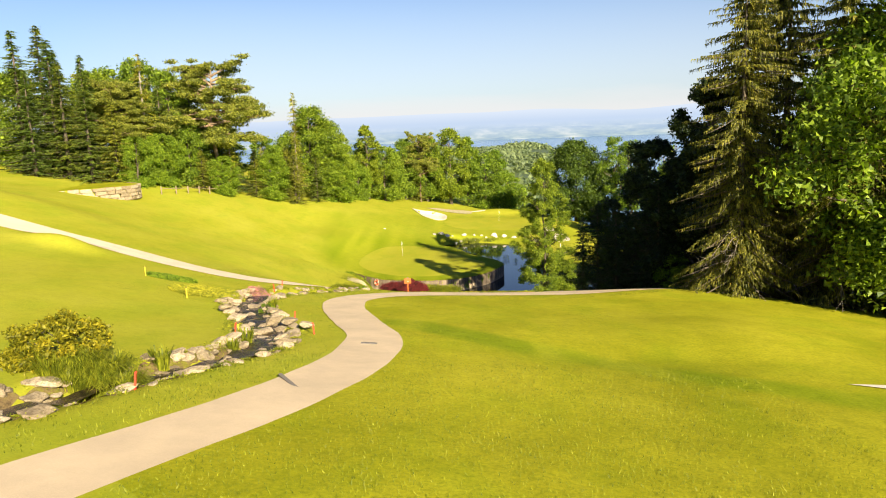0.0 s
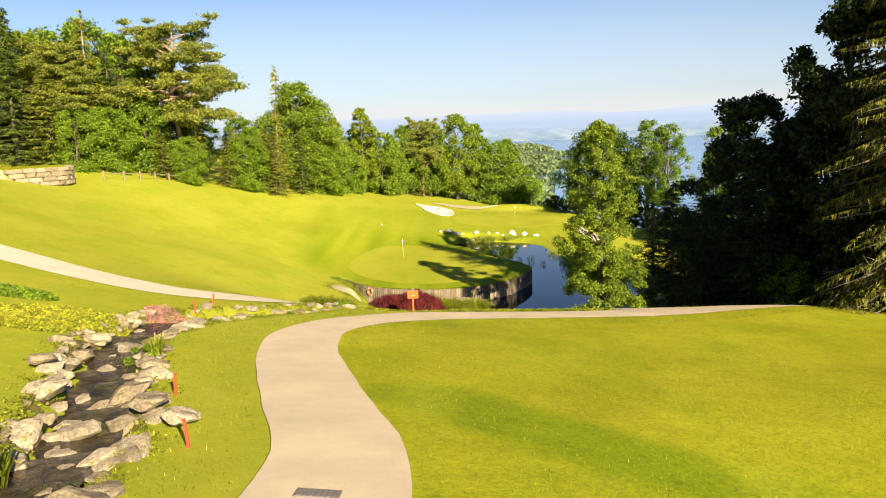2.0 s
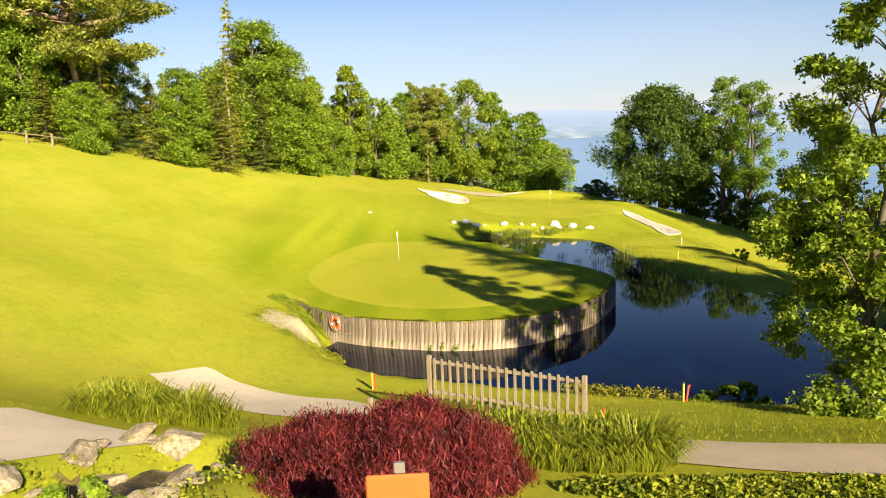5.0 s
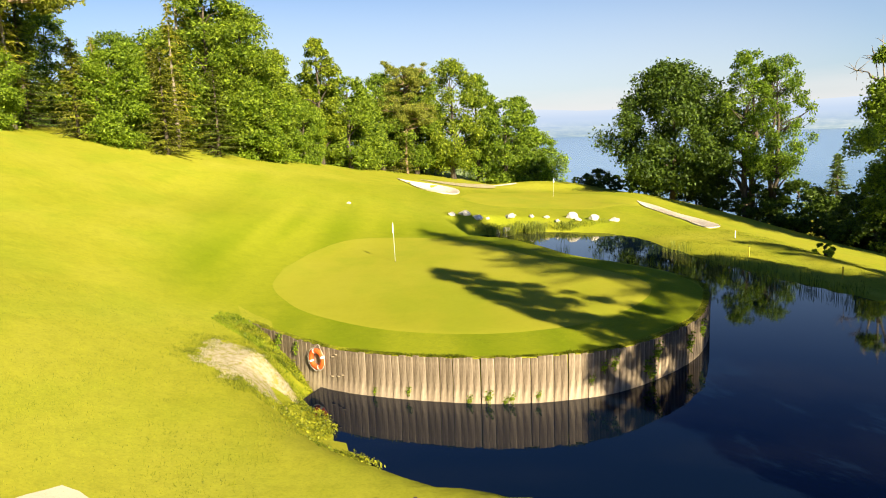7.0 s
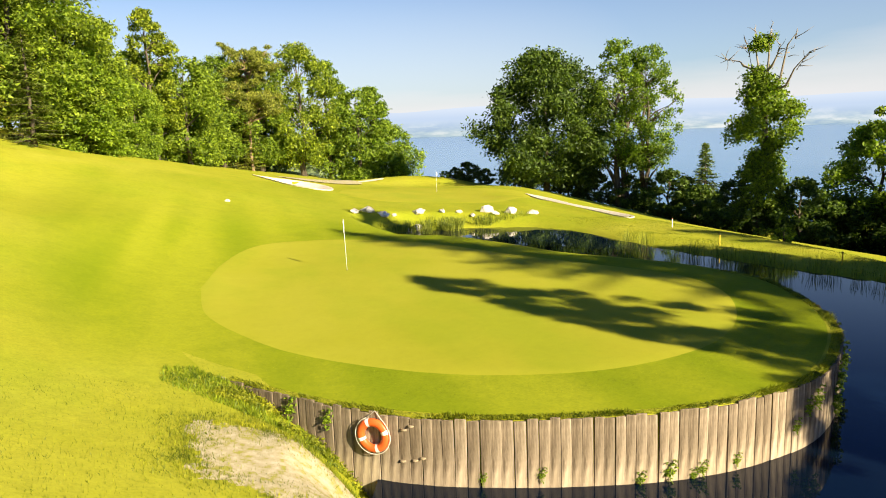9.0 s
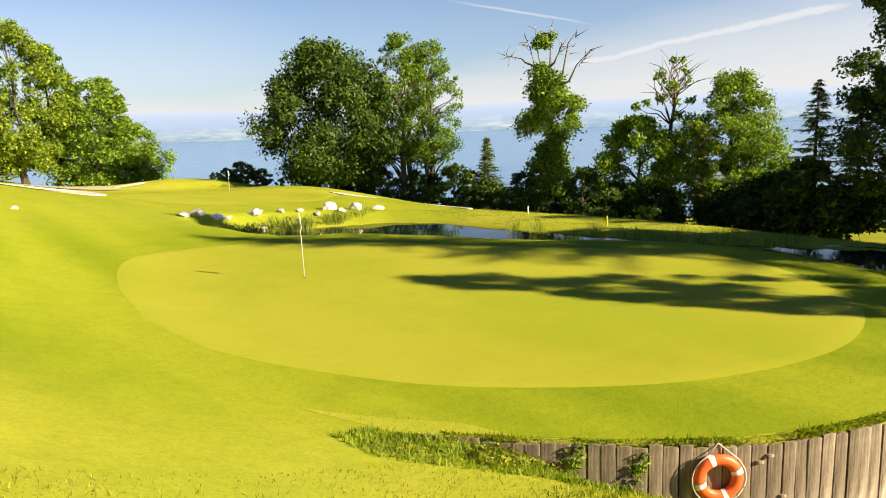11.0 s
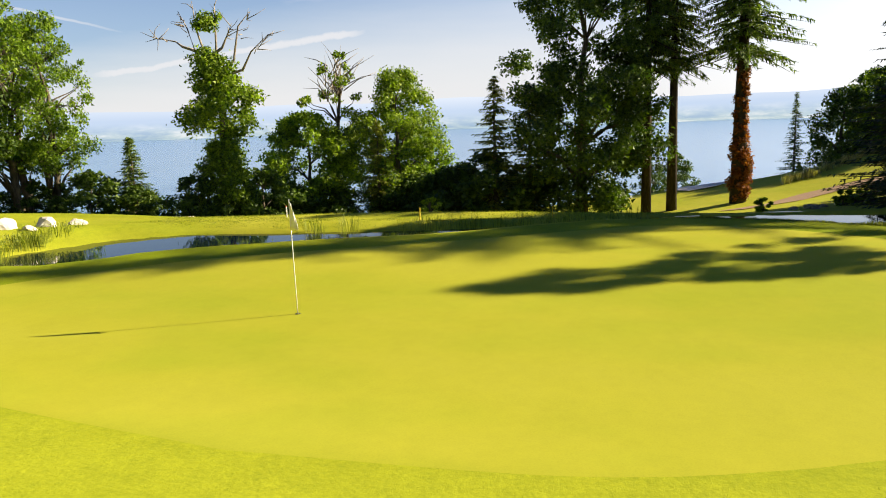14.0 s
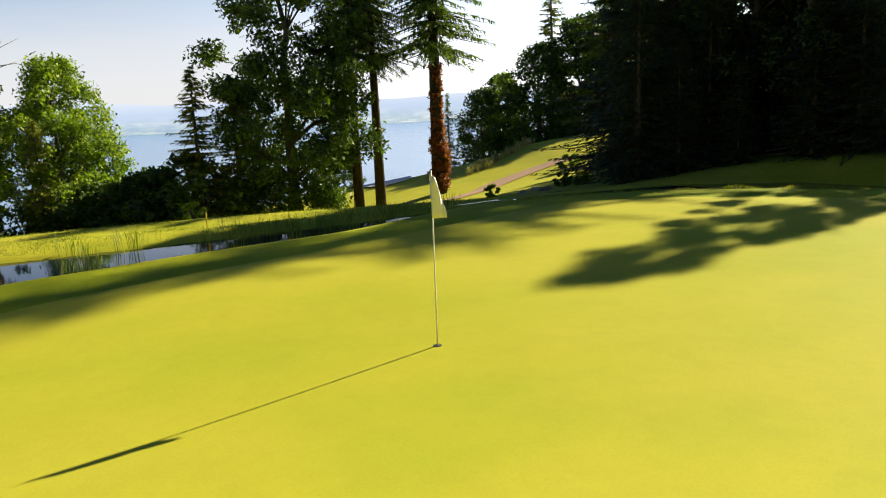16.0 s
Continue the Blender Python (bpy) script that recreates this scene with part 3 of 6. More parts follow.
def land(x, y):
    """The ground as it lies, with pond, stream and the bench of the path."""
    x, y = np.atleast_1d(np.asarray(x, float)), np.atleast_1d(np.asarray(y, float))
    z = natural(x, y)
    sandy = (np.abs(x) < 30) & (y > 100) & (y < 145)
    for hole in (BUNKER_LEFT, BUNKER_RIGHT):
        if sandy.any():
            z[sandy] -= 0.55 * smooth((inside_distance(x[sandy], y[sandy], hole) - 0.1) / 0.9)
    near = (np.abs(x) < 60) & (y > -30) & (y < 125)
    if near.any():
        xn, yn = x[near], y[near]
        zn = z[near]
        d = line_distance(xn, yn, STREAM[::2])
        zn -= 0.55 * smooth((1.25 - d) / 0.8)
        d = inside_distance(xn, yn, POND)
        bank = smooth((d + 2.2) / 2.2)
        zn = zn + (np.minimum(zn, 0.12) - zn) * bank * (d <= 0) + (np.minimum(zn, 0.12) - zn) * (d > 0)
        zn -= 1.0 * smooth(d / 1.5)
        dp = inside_distance(xn, yn, PLATFORM)
        zn -= 0.3 * smooth((dp - 1.6) / 0.8)
        w = smooth((dp + 2.3) / 2.0) * smooth((2.2 - dp) / 0.7) * (yn < 79) * (xn < -4)
        zn -= 1.2 * smooth((xn + 9.3) / 3.1) * w                  # the ground falls along the foot of the timber wall
        z[near] = zn
    return z


def h(x, y):
    return float(land([x], [y])[0])


def steps(*spans):
    out = []
    for a, b, s in spans:
        out += list(np.arange(a, b, s))
    return np.array(out)


gx = np.concatenate([[-4800, -3000, -1500, -800, -450, -300, -200, -150, -120, -95], steps((-80, -30, 2.0), (-30, 24, 0.6), (24, 80, 2.0)),
                     [80, 90, 100, 112, 126, 145, 170, 210, 270, 350, 500, 900, 1600, 3000, 4800]])
gy = np.concatenate([[-4800, -3000, -1500, -700, -350, -200, -120, -80, -55, -40], steps((-28, 112, 0.6), (112, 146, 1.0), (146, 190, 2.0)),
                     [190, 200, 215, 235, 260, 300, 350, 450, 650, 1100, 2000, 3200, 4800]])
GX, GY = np.meshgrid(gx, gy)
gz = land(GX.ravel(), GY.ravel())
nx, ny = len(gx), len(gy)
gv = np.stack([GX.ravel(), GY.ravel(), gz], 1)
gi = np.arange(nx * ny).reshape(ny, nx)
gf = np.stack([gi[:-1, :-1], gi[:-1, 1:], gi[1:, 1:], gi[1:, :-1]], -1).reshape(-1, 4)
ground = mesh_object("ground", gv.tolist(), gf.tolist(), M_FAIRWAY, True)
APRON = [(-11.8, 80.5), (-10.2, 78.1), (-8.0, 75.8), (-5.7, 73.8), (-3.7, 72.8), (-1.3, 72.05), (0.3, 71.85), (1.7, 71.95), (3.3, 72.4), (5.0, 73.6), (6.9, 75.5), (8.3, 77.9), (9.3, 81),
         (8.7, 84.1), (7.1, 86.5), (5.2, 89.1), (3.9, 93.2), (2.6, 97), (-1.5, 100.6), (-6, 100.6), (-10, 97.5), (-12, 92), (-12.6, 86)]
MOWN_AREA = [(-9.5, 76.5), (-13.5, 78.5), (-16.5, 86), (-18.3, 97), (-20.2, 112), (-15, 121), (-8, 127), (2, 141), (24, 138), (26, 118), (21.5, 106), (10, 100), (6, 90), (10, 80), (3, 72), (-4, 72.8)]
mown = ground.data.attributes.new("mown", "FLOAT", "POINT")
mown.data.foreach_set("value", (smooth((inside_distance(GX.ravel(), GY.ravel(), MOWN_AREA) + 1.8) / 4.6) * (0.5 + 0.5 * smooth((8 + inside_distance(GX.ravel(), GY.ravel(), APRON)) / 8))).astype(np.float32))
tagged(ground, "mown yellow-green golf course grass sloping down to a pond", "ground", kind="structure")

# ---- draped surfaces ----
def drape(name, outline, material, lift, label, rings=10, centre=None, surface_of=land, sag=0.0, skirt=0.0, close=True, tuck=None, step=0.8, ragged=0.0):
    """A patch that lies on the land inside a smooth outline; sag lowers its middle, skirt hangs a rim."""
    o = np.array(outline, float)
    o = spline(np.vstack([o, o[:1]]), step)[:-1]
    if ragged:
        o = o + np.random.default_rng(5).normal(0, ragged, o.shape)
    c = np.array(centre) if centre else o.mean(0)
    V, n = [], len(o)
    for k in range(rings + 1):
        f = (k / rings) ** 0.8 if k else 0.0
        p = c + (o - c) * f
        z = surface_of(p[:, 0], p[:, 1]) + lift - sag * (1 - f**2)
        if tuck and k == rings:
            z = np.where(tuck(p[:, 0], p[:, 1]), z - 0.05, z)
        V += np.column_stack([p, z]).tolist()
    F = [(k * n + i, k * n + (i + 1) % n, (k + 1) * n + (i + 1) % n, (k + 1) * n + i) for k in range(rings) for i in range(n)]
    if skirt:
        rim = V[-n:]
        V += [tuple(v) for v in rim] + [(x, y, z - skirt) for x, y, z in rim]
        k = rings + 1
        F += [(k * n + i, k * n + (i + 1) % n, (k + 1) * n + (i + 1) % n, (k + 1) * n + i) for i in range(n)]
    ob = mesh_object(name, V, F, material, True)
    return tagged(ob, label, name.replace("_", " "), kind="structure")


def ribbon(name, line, width, material, lift, label, cross=5, level=0.0):
    """A path that lies on the land along a line, with a slightly ragged edge and a rim turned into the ground."""
    rng = np.random.default_rng(len(line))
    l = np.asarray(line)
    d = np.gradient(l, axis=0)
    d /= np.hypot(d[:, 0], d[:, 1])[:, None]
    nrm = np.column_stack([-d[:, 1], d[:, 0]])
    half = np.asarray(width) / 2 + np.convolve(rng.normal(0, 0.05, len(l)), [0.25, 0.5, 0.25], "same")
    mid = land(l[:, 0], l[:, 1])
    V = []
    us = np.linspace(-1, 1, cross)
    for k, u in enumerate(us):
        p = l + nrm * (half * u)[:, None]
        z = land(p[:, 0], p[:, 1])
        z = z + (np.maximum(mid - 0.05, z) - z) * level + lift
        V.append(np.column_stack([p, z]))
    m = len(us)
    V = np.stack(V, 1).reshape(-1, 3)
    F = [(i * m + k, (i + 1) * m + k, (i + 1) * m + k + 1, i * m + k + 1) for i in range(len(l) - 1) for k in range(m - 1)]
    ob = mesh_object(name, V.tolist(), F, material, True)
    return tagged(ob, label, "path", kind="structure")


ribbon("path_main", MAIN_PATH, 2.55 + 0.75 * smooth((MAIN_PATH[:, 1] - 37) / 6), M_PATH, 0.03, "winding pale tan asphalt cart path through grass", 7)
ribbon("path_upper", spline([(1.6, 53.2), (3.6, 51.0), (5.5, 49.8), (7.5, 49.4), (10.3, 49.0), (13, 48.4), (17, 47.2)], 0.6), 2.4, M_PATH, 0.036, "pale tan asphalt path running to the footbridge", 7)
LEFT_PATH = spline([(-60, 50), (-45, 47.5), (-34, 45.2), (-28, 44.4), (-22, 44.9), (-16, 43.9), (-12, 43.6), (-9, 45.6), (-7.3, 48.2), (-6.3, 50.4)], 0.7)
ribbon("path_side", LEFT_PATH, 3.9, M_GRAVEL, 0.03, "pale gravel cart path crossing the slope", 7)
ribbon("path_far", spline([(46, 75.5), (50, 72.4), (54.3, 68.8), (57, 65.6), (59.5, 61.5), (61, 57)], 0.8), 2.4, M_REDPATH, 0.06, "reddish gravel path climbing the far slope", 5)

drape("path_bridge", [(-9.6, 59.8), (-8.7, 62.2), (-7.3, 61.3), (-5.1, 60.1), (-3.1, 59.3), (-1.6, 57.4), (0.4, 55.4), (0.2, 53.7), (-2.0, 54.6), (-3.6, 55.5), (-5.2, 56.2), (-7.7, 58.0)], M_GRAVEL, 0.03, "pale gravel path leading to a wooden rail", 14, (-4.2, 57.8), step=0.4, ragged=0.03)
drape("green_platform", PLATFORM, M_FAIRWAY, 0.006, "raised grass platform round the putting green", 16, (-0.5, 86), natural, skirt=1.3)
apron = drape("green_apron", APRON, M_FAIRWAY, 0.014, "greener mown apron round the putting green", 16, (-1.0, 86), natural, skirt=0.06, tuck=lambda x, y: (y > 98) | (x < -8.2))
apron_mown = apron.data.attributes.new("mown", "FLOAT", "POINT")
apron_mown.data.foreach_set("value", np.ones(len(apron.data.vertices), np.float32))
GREEN = [(-10.1, 87.2), (-9.8, 83.2), (-8.6, 80.2), (-7.2, 78), (-4.6, 75.6), (-2.1, 74.4), (0.3, 74.1), (3, 74.9), (5.2, 76.8), (6.9, 79.6), (7.2, 82.4),
         (5.6, 85.4), (3.6, 88.6), (2.0, 92), (0.2, 95.4), (-2.8, 98), (-5.6, 98), (-7.8, 96.4), (-9.3, 92.2)]
drape("putting_green", [(-1.5 + (x + 1.5) * 1.03, 86 + (y - 86) * 1.012) for x, y in GREEN], M_GREEN, 0.022, "smooth close-cut pale green putting surface", 20, (-1.5, 86), natural, tuck=lambda x, y: y < 999, step=0.5)
GREEN_2 = [(1.5, 131), (0.5, 124), (3, 118.5), (9, 117.2), (15, 118.5), (19.5, 124), (21, 130), (17, 135.5), (10, 137.5), (4.5, 136)]
drape("putting_green_far", GREEN_2, M_GREEN, 0.035, "smooth pale green putting surface beyond the pond", 12, tuck=lambda x, y: y < 999)
SWALE = [(1.5, 25.5), (6, 21.6), (10, 18.6), (14, 15.8), (18, 13.4), (25, 10)]     # closer-mown strip across the lawn
lawn_edge = [tuple(p) for p in MAIN_PATH[(MAIN_PATH[:, 1] > 2) & (MAIN_PATH[:, 0] < 26)][::3]]
lawn = drape("rough_lawn", lawn_edge + [(34, 47), (40, 36), (40, 10), (26, -2), (8, -6)], M_ROUGH, 0.012, "longer darker grass between path and trees", 40, (13, 27), step=0.5)
lawn_xy = np.array([v.co[:2] for v in lawn.data.vertices])
strip = lawn.data.attributes.new("mown", "FLOAT", "POINT")
strip.data.foreach_set("value", smooth((1.9 - line_distance(lawn_xy[:, 0], lawn_xy[:, 1], SWALE)) / 1.1).astype(np.float32))
drape("bunker_left", BUNKER_LEFT, M_SAND, 0.09, "kidney-shaped pale sand bunker beside the far green", 6, skirt=0.15)
drape("bunker_right", BUNKER_RIGHT, M_SAND, 0.09, "long narrow pale sand bunker below the far green", 5, skirt=0.15)
drape("bunker_back", [(3.5, 144.5), (6, 145.6), (9, 146.6), (9, 147.3), (6, 146.4), (3.5, 145.3)], M_SAND, 0.05, "thin sliver of sand behind the far green", 4)
drape("bunker_beyond", [(70, 77), (72, 73.5), (76, 72.5), (80, 74), (80, 77.5), (75, 79.5)], M_SAND, 0.15, "sand bunker on the fairway past the spruces", 5)
BARE = [(-9.75, 71.47), (-9.71, 72.36), (-9.64, 73.8), (-8.79, 73.69), (-7.48, 72.63), (-6.53, 72.62), (-6.3, 72.1), (-6.64, 71.59), (-6.82, 69.72), (-7.34, 69.56), (-8.6, 70.37)]


def worn_patch(name, outline, material, label, cell=0.11):
    """Bare ground on the land inside an outline, frayed into the grass by noise."""
    o = np.array(outline)
    bx, by = np.meshgrid(np.arange(o[:, 0].min() - 0.6, o[:, 0].max() + 0.6, cell), np.arange(o[:, 1].min() - 0.6, o[:, 1].max() + 0.6, cell))
    d = inside_distance(bx.ravel(), by.ravel(), outline)
    d += [0.42 * noise.noise(Vector((a * 1.5, b * 1.5, 1))) + 0.30 * noise.noise(Vector((a * 4.5, b * 4.5, 2))) for a, b in zip(bx.ravel(), by.ravel())]
    z = land(bx.ravel(), by.ravel()) + np.clip(0.05 * d, -0.03, 0.02)
    i = np.arange(bx.size).reshape(bx.shape)
    f = np.stack([i[:-1, :-1], i[:-1, 1:], i[1:, 1:], i[1:, :-1]], -1).reshape(-1, 4)
    f = f[(d[f] > -0.1).all(1)]
    used_v, f2 = np.unique(f, return_inverse=True)
    ob = mesh_object(name, np.column_stack([bx.ravel(), by.ravel(), z])[used_v].tolist(), f2.reshape(-1, 4).tolist(), material, True)
    return tagged(ob, label, name.replace("_", " "), kind="structure")


worn_patch("bare_patch", BARE, M_BARE, "worn bare gravel patch beside the pond wall")
drape("sand_edge", [(19.5, 15.5), (22, 14.6), (25, 13.6), (25, 14.6), (22, 15.6)], M_SAND, 0.06, "thin strip of pale sand in the near slope", 3)
drape("bare_mound", [(-4, 146), (2, 143.5), (6, 144), (5, 147.5), (-1, 149)], M_BARE, 0.08, "worn bare ground under the far trees", 5)

# ---- water ----
pond_line = np.array(POND)
out_dir = np.roll(pond_line, -1, 0) - np.roll(pond_line, 1, 0)
out_dir = np.column_stack([-out_dir[:, 1], out_dir[:, 0]]) / np.hypot(out_dir[:, 0], out_dir[:, 1])[:, None]
sign = 1 if inside_distance(*(pond_line + out_dir * 0.2)[:1].T, POND)[0] < 0 else -1
edge = pond_line + out_dir * sign * 0.9
pond = mesh_object("water_pond", np.column_stack([edge, np.zeros(len(edge))]).tolist(), [list(range(len(edge)))], M_WATER)
tagged(pond, "still dark pond water mirroring sky and trees", "pond", kind="structure")
bed_line = STREAM[4:-1]
bed_half = (1.25 - 0.6 * smooth((bed_line[:, 1] - 34) / 3))[:, None]
bed_dir = np.gradient(bed_line, axis=0)
bed_dir = np.column_stack([-bed_dir[:, 1], bed_dir[:, 0]]) / np.hypot(bed_dir[:, 0], bed_dir[:, 1])[:, None]
worn_patch("stream_bed", np.vstack([bed_line - bed_dir * bed_half, (bed_line + bed_dir * bed_half)[::-1]]).tolist(), M_SOIL, "mossy brown soil between the stones of the brook", 0.16)
# the brook runs in short pools with small falls between them
run = spline(STREAM, 0.2)
along = np.concatenate([[0], np.cumsum(np.hypot(*np.diff(run, axis=0).T))])
lie = land(run[:, 0], run[:, 1]) + 0.24 - 0.14 * smooth((run[:, 1] - 34) / 3)
pool = along / 1.9 + 0.25 * np.sin(along * 0.7)
fall = np.floor(pool) + smooth((pool - np.floor(pool) - 0.72) / 0.28)
ws = 0.25 * lie + 0.75 * np.interp(np.interp(fall, pool, along), along, lie)
dn = np.gradient(run, axis=0)
dn = np.column_stack([-dn[:, 1], dn[:, 0]]) / np.hypot(dn[:, 0], dn[:, 1])[:, None]
wide_w = (0.34 + 0.5 * smooth((run[:, 1] - 13) / 5)) * (1 - 0.6 * smooth((run[:, 1] - 34) / 3))
sv, sn, sm = [], len(run), 9
for i in range(sn):
    for k in range(sm):
        q = run[i] + dn[i] * wide_w[i] * (k / 4 - 1)
        sv.append((q[0], q[1], ws[i] + 0.035 * noise.noise(Vector((q[0] * 2.4, q[1] * 2.4, 5))) + 0.02 * noise.noise(Vector((q[0] * 6, q[1] * 6, 7)))))
stream = mesh_object("water_stream", sv, [(i * sm + k, (i + 1) * sm + k, (i + 1) * sm + k + 1, i * sm + k + 1) for i in range(sn - 1) for k in range(sm - 1)], M_STREAM, True)
tagged(stream, "narrow dark brook falling between stones", "stream", kind="structure")
lake = mesh_object("water_lake", [(-4500, 330, -45), (300, 330, -45), (300, -4500, -45), (4700, -4500, -45), (4700, 4700, -45), (-4500, 4700, -45)], [(0, 1, 2, 3, 4, 5)], M_LAKE)
tagged(lake, "wide pale blue lake far below the course", "lake", kind="structure")

# ---- far shore: hills with haze painted into a glowing colour, a ring round the lake ----
def far_ring(name, radius, a0, a1, top, rough, seed, label):
    rows, cols = 7, 160
    V = []
    for r in range(rows):
        for c in range(cols + 1):
            a = radians(a0 + (a1 - a0) * c / cols)
            e = 0.65 * noise.noise(Vector((c * 0.045, seed, 0))) + 0.35 * noise.noise(Vector((c * 0.16, seed, 3)))
            hgt = (top + rough * e) * (r / (rows - 1)) ** 1.4
            R = radius + 40 * r
            V.append((R * math.sin(a), R * math.cos(a), -45.5 + hgt))
    n = cols + 1
    F = [(r * n + c, r * n + c + 1, (r + 1) * n + c + 1, (r + 1) * n + c) for r in range(rows - 1) for c in range(cols)]
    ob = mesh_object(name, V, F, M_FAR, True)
    return tagged(ob, label, "backdrop", kind="structure")


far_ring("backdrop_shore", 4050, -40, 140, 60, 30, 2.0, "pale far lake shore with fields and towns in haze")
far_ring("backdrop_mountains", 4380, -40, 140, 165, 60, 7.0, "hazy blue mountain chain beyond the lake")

# ---- trees ----
def leaves(centres, radii, count, size, rng, squash=0.75, droop=0.0, aspect=1.6, kite=False):
    """count leaf sprays round the clump centres, denser towards the clumps' skins; kite: bent four-cornered leaves."""
    c, r = np.asarray(centres, float), np.asarray(radii, float)
    pick = rng.choice(len(c), count, p=r**2 / (r**2).sum())
    d = rng.normal(size=(count, 3))
    d /= np.linalg.norm(d, axis=1)[:, None]
    q = d * (r[pick] * (rng.random(count) ** 0.5 * 1.05 + np.abs(rng.normal(0, 0.36, count))))[:, None]
    q[:, 2] *= squash
    p = c[pick] + q
    nrm = d * 0.40 + rng.normal(size=(count, 3)) * 0.75 + (0, 0, 0.45)
    nrm /= np.linalg.norm(nrm, axis=1)[:, None]
    a = np.cross(nrm, rng.normal(size=(count, 3)))
    a /= np.linalg.norm(a, axis=1)[:, None]
    a[:, 2] -= droop
    b = np.cross(nrm, a)
    s = size * rng.uniform(0.6, 1.35, count)[:, None]
    if kite:
        bend = nrm * s * 0.18
        V = np.stack([p - a * s * 0.5 * aspect, p + b * s * 0.5 + bend, p + a * s * 0.5 * aspect, p - b * s * 0.5 + bend], 1).reshape(-1, 3)
        return V.tolist(), np.arange(count * 4).reshape(-1, 4).tolist()
    V = np.stack([p - a * s * 0.4 * aspect - b * s * 0.5, p - a * s * 0.25 * aspect + b * s * 0.5, p + a * s * 0.6 * aspect], 1).reshape(-1, 3)
    return V.tolist(), np.arange(count * 3).reshape(-1, 3).tolist()


def broadleaf(name, label, bark, leaf, height, width, base, count, size, seed, clumps=70, fork=0.35, shape=1.0, stems=1, lean=0.0, gaps=0.0, cone=0.0, tight=1.0, limbs=16, girth=1.0, squash=0.8):
    """A leafy tree in its own space: trunk with limbs, and a crown of leaf sprays on clumps. base: height of the lowest leaves."""
    rng = np.random.default_rng(seed)
    root = thing(name, 0, 0, 0, label, "tree")
    centres, radii = [], []
    while len(centres) < clumps:
        u = rng.random()
        z = base + (height - base) * u
        env = width / 2 * (math.sin(math.pi * min(0.97, u**shape * 0.86 + 0.12)) ** 0.65)
        env += cone * (width / 2 * (1 - u) ** 0.75 * min(1, u * 7 + 0.5) - env)
        rr = env * math.sqrt(rng.uniform(0.15, 1))
        th = rng.uniform(0, 2 * math.pi)
        wob = 1 + 0.35 * noise.noise(Vector((math.cos(th) * 1.4, math.sin(th) * 1.4, z * 0.25 + seed)))
        if rng.random() < gaps and rr > env * 0.5:
            continue
        rad = width * rng.uniform(0.045, 0.105) * (1.15 - 0.4 * u) * tight
        centres.append((math.cos(th) * rr * wob + lean * z, math.sin(th) * rr * wob, min(z, height - rad * 0.6)))
        radii.append(rad)
    geos = []
    r0 = (0.018 * height + 0.08) * girth
    for s in range(stems):
        ox, oy = (0, 0) if stems == 1 else (rng.normal(0, 0.05 * width), rng.normal(0, 0.05 * width))
        line = [(ox + lean * z + rng.normal(0, 0.012 * height) * (k > 0), oy + rng.normal(0, 0.012 * height) * (k > 0), z)
                for k, z in enumerate(np.linspace(-0.5, height * 0.86, 8))]
        geos.append(tube(line, [r0 * (1.35 if k == 0 else 1) * (1 - 0.118 * k) for k in range(8)], 8))
        for i in rng.choice(len(centres), min(len(centres), limbs), replace=False):
            e = Vector(centres[i])
            k = int(np.clip((e.z - 0.28 * (e.xy.length)) / (height * 0.86) * 7, 1, 6))
            st = Vector(line[k])
            if e.z < st.z:
                continue
            m1 = st.lerp(e, 0.4) + Vector((0, 0, 0.10 * (e - st).length))
            rb = r0 * (1 - 0.118 * k) * 0.5
            geos.append(tube([st, m1, st.lerp(e, 0.75) + Vector(rng.normal(0, 0.12, 3)), e], [rb, rb * 0.7, rb * 0.4, rb * 0.12], 5))
    part("trunk", join(*geos), bark, root, smooth=True)
    part("crown", leaves(centres, radii, int(count * 1.65), size * 0.80, rng, squash), leaf, root)
    return root


